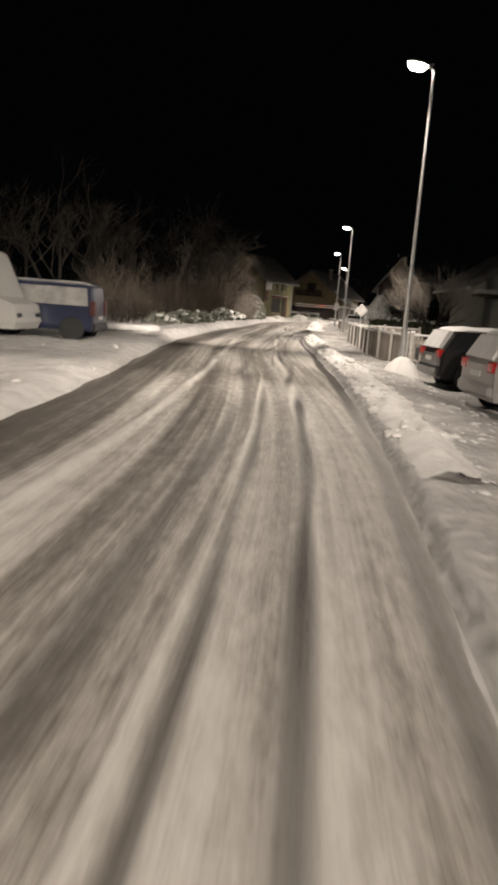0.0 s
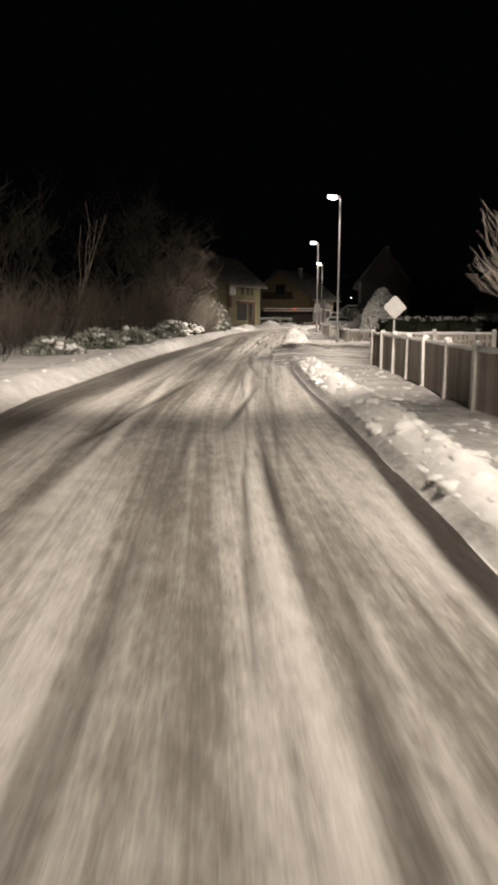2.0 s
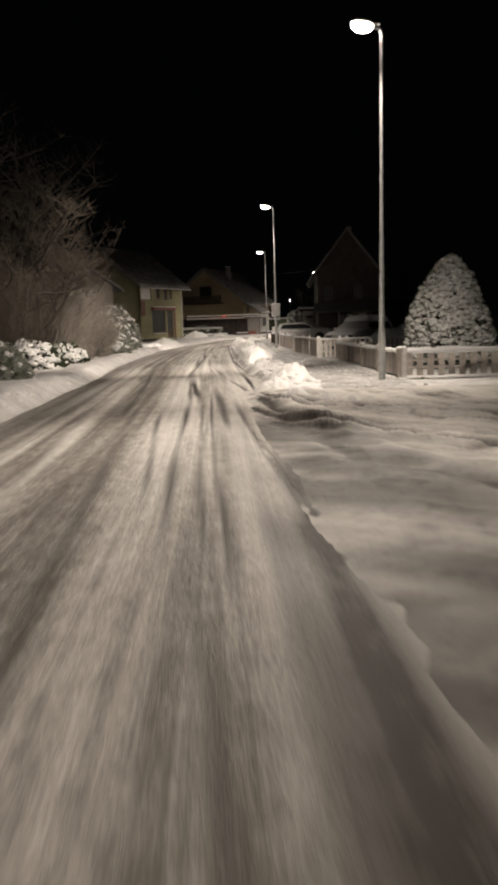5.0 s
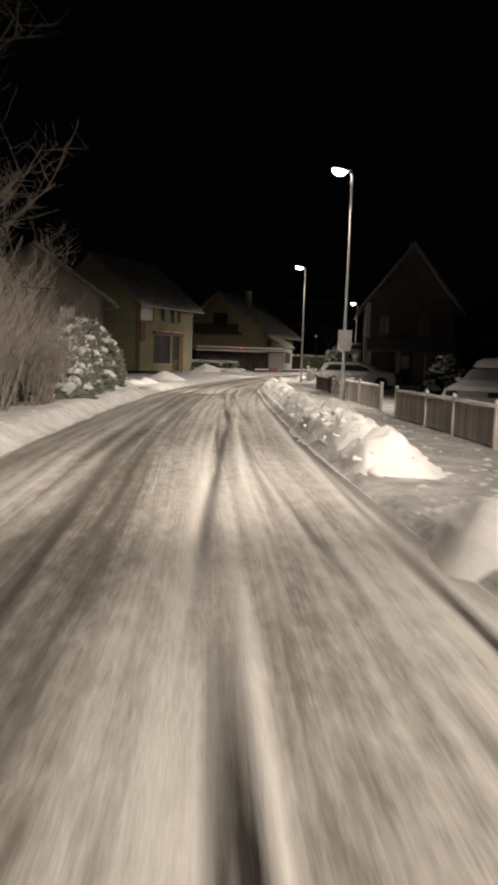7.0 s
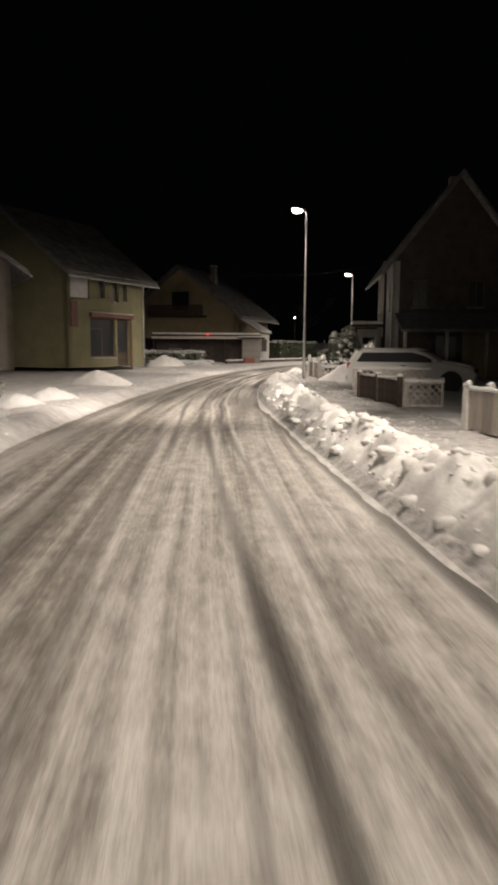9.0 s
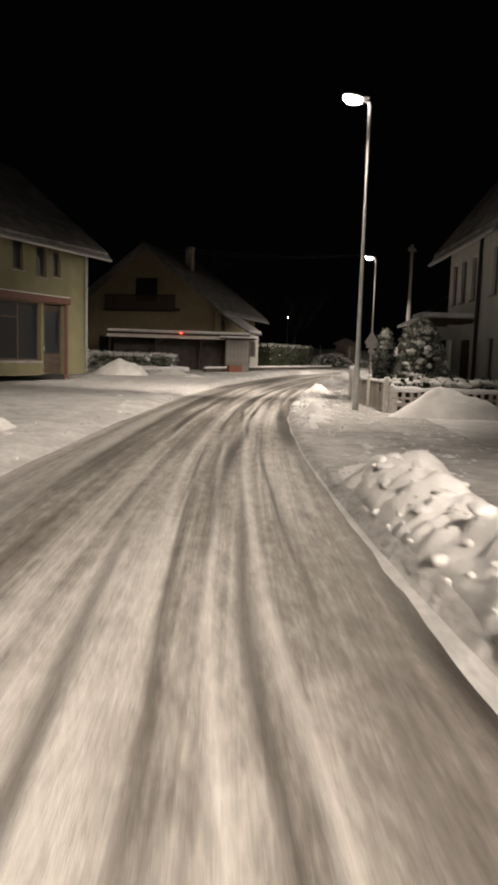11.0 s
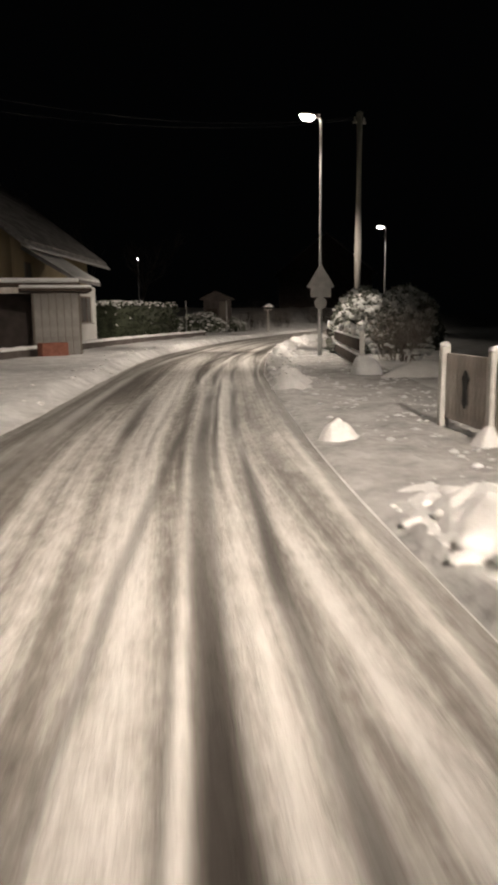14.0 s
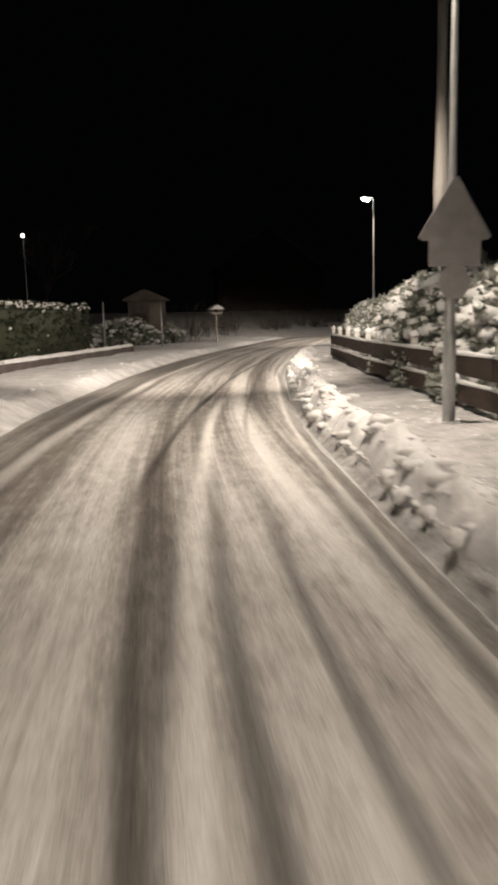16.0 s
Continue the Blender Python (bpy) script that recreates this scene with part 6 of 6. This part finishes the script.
snow_pile(-3.2, 121.4, 0.9, 0.7, 0.3, PILE, 24, chunks=0.7)
snow_pile(1.6, 133.2, 0.6, 0.9, 0.25, PILE, 25, chunks=0.7)
# ---- third stretch, right: garden fence with gate, then a rail fence ----
fence([(2.15, 101.5), (2.05, 105.0)], 0.78, "weathered board fence with pale posts along the pavement", board=FENCE_WOOD, spacing=2.2, width=0.10, gap=0.02)
gate = thing("garden_gate", facing(2.05, 105.1, 0.08, 0.10, 1.0), "frosted wooden garden gate with a dark latch between white posts", "gate")
for x in (0.0, 1.05):
    part("post", Build().box(x - 0.07, x + 0.07, -0.07, 0.07, -0.15, 1.0, 0.015), WHITE_POST, gate)
    part("snow_cap", shared(("cap", 0.14), lambda: snow_cap(0.09, 0.12)), SNOW, gate, m=pose(x, 0, 1.0))
for k in range(8):
    part("board", board_mesh(0.1, 0.82, 0.02, FROST_WOOD), FROST_WOOD, gate, m=pose(0.14 + 0.112 * k, 0, 0.06))
for z in (0.2, 0.75):
    part("rail", Build().box(0.08, 0.97, 0.012, 0.045, z - 0.035, z + 0.035, 0.006), FROST_WOOD, gate)
part("latch", Build().box(0.45, 0.55, -0.04, -0.012, 0.42, 0.62, 0.01), BLACK, gate, "dark iron latch")
gate = thing("drive_gate", facing(3.55, 112.3, 0.08, 0.16, 1.0), "two-leaf frosted board gate with dark wrought ornaments", "gate")
for x in (0.0, 1.45, 2.9):
    part("post", Build().box(x - 0.06, x + 0.06, -0.06, 0.06, -0.15, 0.98, 0.015), WHITE_POST, gate)
    part("snow_cap", shared(("cap", 0.12), lambda: snow_cap(0.075, 0.09)), SNOW, gate, m=pose(x, 0, 0.98))
for x in (0.08, 1.53):
    leaf = part("leaf", Build().box(x, x + 1.28, -0.04, -0.015, 0.2, 0.27, 0.006), FROST_WOOD, gate)
    part("rail", Build().box(x, x + 1.28, -0.04, -0.015, 0.72, 0.79, 0.006), FROST_WOOD, leaf)
    for k in range(11):
        part("board", board_mesh(0.105, 0.84, 0.02, FROST_WOOD), FROST_WOOD, leaf, m=pose(x + 0.06 + 0.116 * k, 0, 0.06))
    part("ornament", Build().prism([(x + 0.56, 0.32), (x + 0.64, 0.25), (x + 0.72, 0.32), (x + 0.69, 0.5), (x + 0.74, 0.62), (x + 0.64, 0.72), (x + 0.54, 0.62), (x + 0.59, 0.5)], 0.012, 0.03), BLACK, leaf, "dark wrought iron ornament")
fence([(2.2, 106.3), (2.9, 110.0), (3.5, 112.2)], 0.78, "weathered board fence running to a driveway", spacing=2.0, width=0.10, gap=0.02)
fence([(2.25, 101.3), (5.2, 101.1)], 0.6, "frosted pickets under snow beside a drive", board=FROST_WOOD, width=0.09, gap=0.1, spacing=2.0, snow=0.08)
evergreen(3.9, 102.2, 1.4, 0.6, 0.75, 35, "low snowy hedge inside a garden fence", "box", 260, 0.3)
for k, (x, y, h) in enumerate(((3.75, 108.5, 2.25), (4.8, 109.5, 2.35))):
    evergreen(x, y, 0.33, 0.33, h, 50 + k, "slim snowy young spruce behind a garden fence", "cone", 420, 0.5, leaf=FROST_LEAF, name="conifer", size=0.12, cat="conifer")
for k, (x, y, r, h) in enumerate(((9.6, 115.2, 0.9, 1.3), (10.4, 117.4, 1.0, 1.4))):
    evergreen(x, y, r, r, h, 60 + k, "rounded snowy shrub in a garden", "dome", 320, 0.6, size=0.2)


def rail_fence(points, height, label):
    """Two broad dark rails on short posts, snow lying along each rail."""
    x0, y0 = points[0]
    top = thing("rail_fence", pose(x0, y0, 0.05), label, "fence", "garden fences")
    for (ax, ay), (bx, by) in zip(points, points[1:]):
        length = math.hypot(bx - ax, by - ay)
        m = pose(ax - x0, ay - y0, 0, 0, 0, math.degrees(math.atan2(by - ay, bx - ax)))
        for z0, z1 in ((0.14, 0.42), (0.54, 0.84)):
            part("rail", Build().box(0, length, 0.0, 0.045, z0, z1, 0.012), DARK_WOOD, top, m=m)
            part("snow_ridge", Build().tube([(length * k / 14, 0.02, z1 + 0.015) for k in range(15)], [0.028 + 0.016 * ((k * 7) % 5) / 4 for k in range(15)], 7), SNOW, top, smooth=True, m=m)
        n = max(1, round(length / 2.0))
        for k in range(n + 1):
            part("post", shared("rail_post", lambda: Build().box(-0.06, 0.06, -0.12, -0.002, -0.15, 1.04, 0.012).mesh("post", WHITE_POST)), FROST_WOOD, top, m=m @ pose(length * k / n, 0.002, 0))
            part("snow_cap", shared(("cap", 0.13), lambda: snow_cap(0.085, 0.11)), SNOW, top, m=m @ pose(length * k / n, -0.06, 1.04))
    return top


rail_fence([(6.52, 123.4), (8.6, 129.7), (11.35, 137.6), (14.15, 144.6)], 0.85, "dark two-rail wooden fence with snow along its rails")
for k, (x, y, r, h) in enumerate(((10.25, 131.2, 1.0, 1.9), (11.35, 133.8, 1.1, 2.2), (12.35, 136.4, 1.1, 2.1), (13.45, 139.0, 1.0, 1.9), (14.55, 141.6, 1.0, 1.8), (15.55, 144.2, 0.9, 1.7), (12.6, 132.6, 1.2, 2.2), (13.8, 135.4, 1.2, 2.3))):
    evergreen(x, y, r, r * 1.15, h, 70 + k, "broad-leaved evergreen bush heavy with snow", "dome", 760, 0.9, size=0.17, clump=1.15, leaf=FROST_LEAF)
shrub(9.3, 126.6, 1.2, 1.25, 90, "rimed twiggy shrub at a garden corner", stems=80, snow=40)

# ---- third stretch, left: low garden wall, hedge, posts ----
wall_line = [(-2.6, 131.0), (-0.9, 134.3), (0.7, 138.3), (3.4, 144.4), (7.4, 151.7), (9.9, 156.6)]
w = thing("garden_wall", pose(0, 0, 0.05), "low dark garden wall with a band of snow on top", "wall")
for (ax, ay), (bx, by) in zip(wall_line, wall_line[1:]):
    length = math.hypot(bx - ax, by - ay)
    m = facing(ax, ay, 0, bx - ax, by - ay)
    part("wall_course", Build().box(0, length - 0.02, 0, 0.25, -0.2, 0.36, 0.02), DARK_WALL, w, m=m)
    part("cap_snow", Build().tube([(length * k / 12, 0.12, 0.38) for k in range(13)], [0.09 + 0.03 * ((k * 5) % 4) / 3 for k in range(13)], 8), SNOW, w, smooth=True, m=m)
evergreen(-7.6, 131.6, 2.6, 0.7, 1.05, 83, "low snowy hedge before a carport", "box", 420, 0.6, leaf=FROST_LEAF, name="hedge", size=0.17, cat="hedge")
evergreen(-11.6, 132.2, 1.4, 1.0, 1.6, 84, "rounded snowy bush before a carport", "dome", 260, 0.5, leaf=FROST_LEAF, size=0.17)
kerb = thing("garden_wall", facing(-9.0, 127.6, 0.1, 1.0, 0.12), "low garden wall under a smooth bolster of snow", "wall")
part("wall_course", Build().box(0, 5.4, 0, 0.3, -0.2, 0.22, 0.02), CONCRETE, kerb)
part("cap_snow", Build().tube([(5.4 * k / 12, 0.15, 0.24) for k in range(13)], [0.17 + 0.05 * ((k * 5) % 4) / 3 for k in range(13)], 10), SNOW, kerb, smooth=True)
far = thing("house", facing(34.0, 214.0, 0.0, 0.95, -0.3), "dark distant house beyond the bend", "house")
gable_end(far, 14.0, 8.0, 13.5, 0.3, [], DARK_WALL, None)
for m, l in ((pose(14, 0, 0, 0, 0, 90), 10.0), (pose(0, 10, 0, 0, 0, -90), 10.0), (pose(14, 10, 0, 0, 0, 180), 14.0)):
    part("wall", wall_mesh(l, 8.0, 0.3, [], DARK_WALL), DARK_WALL, far, m=m)
gable_roof(far, 0, 14, 0, 10, 8.0, 13.5, 0.6, along="y")
for k, (x, y) in enumerate(((2.0, 168.0), (7.5, 174.0), (-4.0, 160.0))):
    tree(x, y, 11.0, 0.15, 700 + k, "tall bare tree behind the hedge", level=4)
evergreen(4.4, 152.5, 4.5, 1.0, 2.2, 80, "long trimmed hedge dusted with snow", "box", 2600, 0.3, leaf=LEAF, turn=58, name="hedge", size=0.09, cat="hedge")
evergreen(-0.4, 143.6, 1.6, 1.2, 1.8, 81, "rounded snowy bush behind a low wall", "dome", 420, 0.5, leaf=FROST_LEAF)
evergreen(12.4, 167.5, 5.0, 1.6, 1.6, 82, "low snowy hedge beyond the bend", "dome", 700, 0.5, leaf=FROST_LEAF, turn=40)
for x, y, h in ((9.2, 160.2, 2.6), (12.6, 161.5, 2.6)):
    single("fence_post", Build().tube([(0, 0, -0.1), (0, 0, h)], [0.05, 0.045], 10), ZINC, "thin grey steel post beside a hedge", "post", "steel posts", smooth=True, m=pose(x, y, 0))
shed = thing("garden_shed", facing(12.1, 167.6, 0.0, 0.93, -0.36), "dark little shed with one pale side past a hedge", "shed")
part("body", Build().box(0, 2.1, 0, 2.4, -0.1, 2.9, 0.02), DARK_WALL, shed)
part("roof", Build().prism([(-0.25, 2.85), (2.35, 2.85), (2.35, 2.95), (1.05, 3.55), (-0.25, 2.95)], -0.3, 2.7), DARK_WALL, shed)
part("side_panel", Build().box(1.35, 2.06, -0.06, -0.004, 0.0, 2.7, 0.015), BROWN_WALL, shed, "dull brown boarded panel")
part("door", Build().box(0.25, 1.2, -0.05, -0.004, 0.0, 2.1, 0.01), DARK_WOOD, shed)
house_small = thing("bird_feeder", pose(17.0, 165.0, 0.0), "snow-topped bird feeder on a post", "bird feeder")
part("post", Build().tube([(0, 0, -0.1), (0, 0, 1.9)], [0.05, 0.05], 8), POLE_WOOD, house_small)
part("tray", Build().box(-0.3, 0.3, -0.3, 0.3, 1.9, 1.95, 0.01), FROST_WOOD, house_small)
for x, y in ((-0.25, -0.25), (0.25, -0.25), (-0.25, 0.25), (0.25, 0.25)):
    part("strut", Build().box(x - 0.02, x + 0.02, y - 0.02, y + 0.02, 1.95, 2.2), FROST_WOOD, house_small)
part("roof", Build().prism([(-0.45, 2.18), (0.45, 2.18), (0, 2.45)], -0.42, 0.42), SNOW, house_small)
bank = Build()
nu, nv = 44, 20
bank.add([(8 + 1.0 * i, 168 + 1.2 * j + 0.55 * i - 0.004 * i * i, -0.1 + 2.6 * (j / nv) ** 0.8 + 0.25 * n2(i * 0.6, j * 0.9, 1.0, 63) * min(1, j / 3)) for i in range(nu + 1) for j in range(nv + 1)],
         [(i * (nv + 1) + j, (i + 1) * (nv + 1) + j, (i + 1) * (nv + 1) + j + 1, i * (nv + 1) + j + 1) for i in range(nu) for j in range(nv)])
single("bank", bank, YARD_SNOW, "snowy bank rising beyond the bend of the road", "ground", kind="structure", smooth=True)
rnd = random.Random(77)
for k in range(10):
    shrub(14 + 2.6 * k + rnd.uniform(-1, 1), 172 + 1.8 * k + rnd.uniform(-2, 2), 1.6, rnd.uniform(1.4, 2.4), 300 + k, "dim twiggy bushes on the slope past the bend", twig=DIM_TWIG, stems=26)

# ---- left side of the first two stretches: thicket, shrubs, hedge ----
tree(-5.2, 36.5, 9.0, 0.04, 25, "thin leaning bare tree at the edge of the wood", twig=DIM_TWIG, level=1, lean=(0.6, 0.0), spread=0.12)
rnd = random.Random(31)
for k in range(13):
    y = 35 + 2.8 * k
    tree(left_at(y) - rnd.uniform(9.0, 15.5), y + rnd.uniform(-1, 1), rnd.uniform(7.5, 10.5), rnd.uniform(0.09, 0.14), 200 + k, "tall bare tree in the dark roadside wood", level=4, lean=(rnd.uniform(-0.2, 0.25), 0), spread=0.62)
for k, (x, y, h) in enumerate(((-7.2, 61.5, 9.0), (-7.9, 64.5, 10.5), (-7.2, 68.0, 9.0), (-9.5, 58.0, 11.0), (-8.4, 71.0, 9.0), (-10.5, 66.0, 11.0), (-6.9, 63.2, 8.0), (-7.6, 66.4, 9.5), (-8.8, 62.6, 10.0))):
    tree(x, y, h, 0.13, 24 + k, "dense bare roadside tree with fine rimed twigs", twig=DIM_TWIG, level=5, spread=0.7, lift=0.05)
rnd = random.Random(9)
for k in range(18):
    y = 26 + 1.9 * k
    shrub(left_at(y) - rnd.uniform(3.6, 5.6), y, 1.4, rnd.uniform(1.3, 2.8), 400 + k, "bare brown bushes along the wood's edge", twig=DIM_TWIG, stems=30)
for k in range(6):
    y = 34 + 4.2 * k
    evergreen(left_at(y) - rnd.uniform(2.0, 2.8), y, 0.9, 0.9, rnd.uniform(0.6, 1.1), 500 + k, "low rimed bush on the verge", "dome", 260, 0.12, leaf=FROST_LEAF, size=0.12)
for k, (x, y, r, h) in enumerate(((-6.7, 60.8, 1.1, 0.95), (-7.9, 59.6, 1.0, 1.1), (-6.3, 63.6, 0.9, 0.7))):
    evergreen(x, y, r, r, h, 520 + k, "low broad-leaved bush covered in snow", "dome", 240, 0.9, size=0.17)
evergreen(-6.5, 71.9, 0.5, 1.6, 1.5, 530, "clipped roadside hedge end", "box", 320, 0.2, leaf=FROST_LEAF, name="hedge", cat="hedge")
for k, (x, y, h) in enumerate(((-6.4, 64.9, 2.3), (-6.6, 67.3, 2.6), (-6.3, 69.3, 2.0))):
    shrub(x, y, 1.2, h, 540 + k, "dense rimed shrub leaning over the verge", stems=90)
for k, (x, y, r, h) in enumerate(((-7.6, 76.5, 1.3, 2.2), (-7.8, 79.6, 1.5, 2.5), (-8.6, 83.2, 1.3, 2.2), (-6.9, 74.4, 1.0, 1.4), (-9.6, 87.0, 1.3, 1.9))):
    evergreen(x, y, r, r, h, 560 + k, "tall rounded bush plastered with snow", "dome", 380, 0.4, leaf=FROST_LEAF, size=0.22)
for k in range(6):
    y = 73.5 + 2.6 * k
    snow_pile(left_at(y) - 1.5, y, 0.9, 1.3, 0.45, "soft snow bank under roadside bushes", 600 + k, chunks=0.4, material=SNOW)

for k, (x, y, h) in enumerate(((-7.6, 60.2, 2.6), (-7.6, 63.6, 2.8), (-8.0, 67.2, 2.6), (-7.4, 57.0, 2.4))):
    shrub(x, y, 1.7, h, 640 + k, "dense thicket of rimed twigs beside the road", twig=DIM_TWIG, stems=140)
for k, (x, y, r, h) in enumerate(((-6.6, 72.0, 1.0, 1.5), (-7.0, 76.0, 1.1, 1.7), (-7.9, 81.4, 1.3, 2.0))):
    evergreen(x, y, r, r, h, 660 + k, "snow-laden roadside bush with drooping twigs", "dome", 420, 0.6, leaf=FROST_LEAF, size=0.2, clump=1.0)
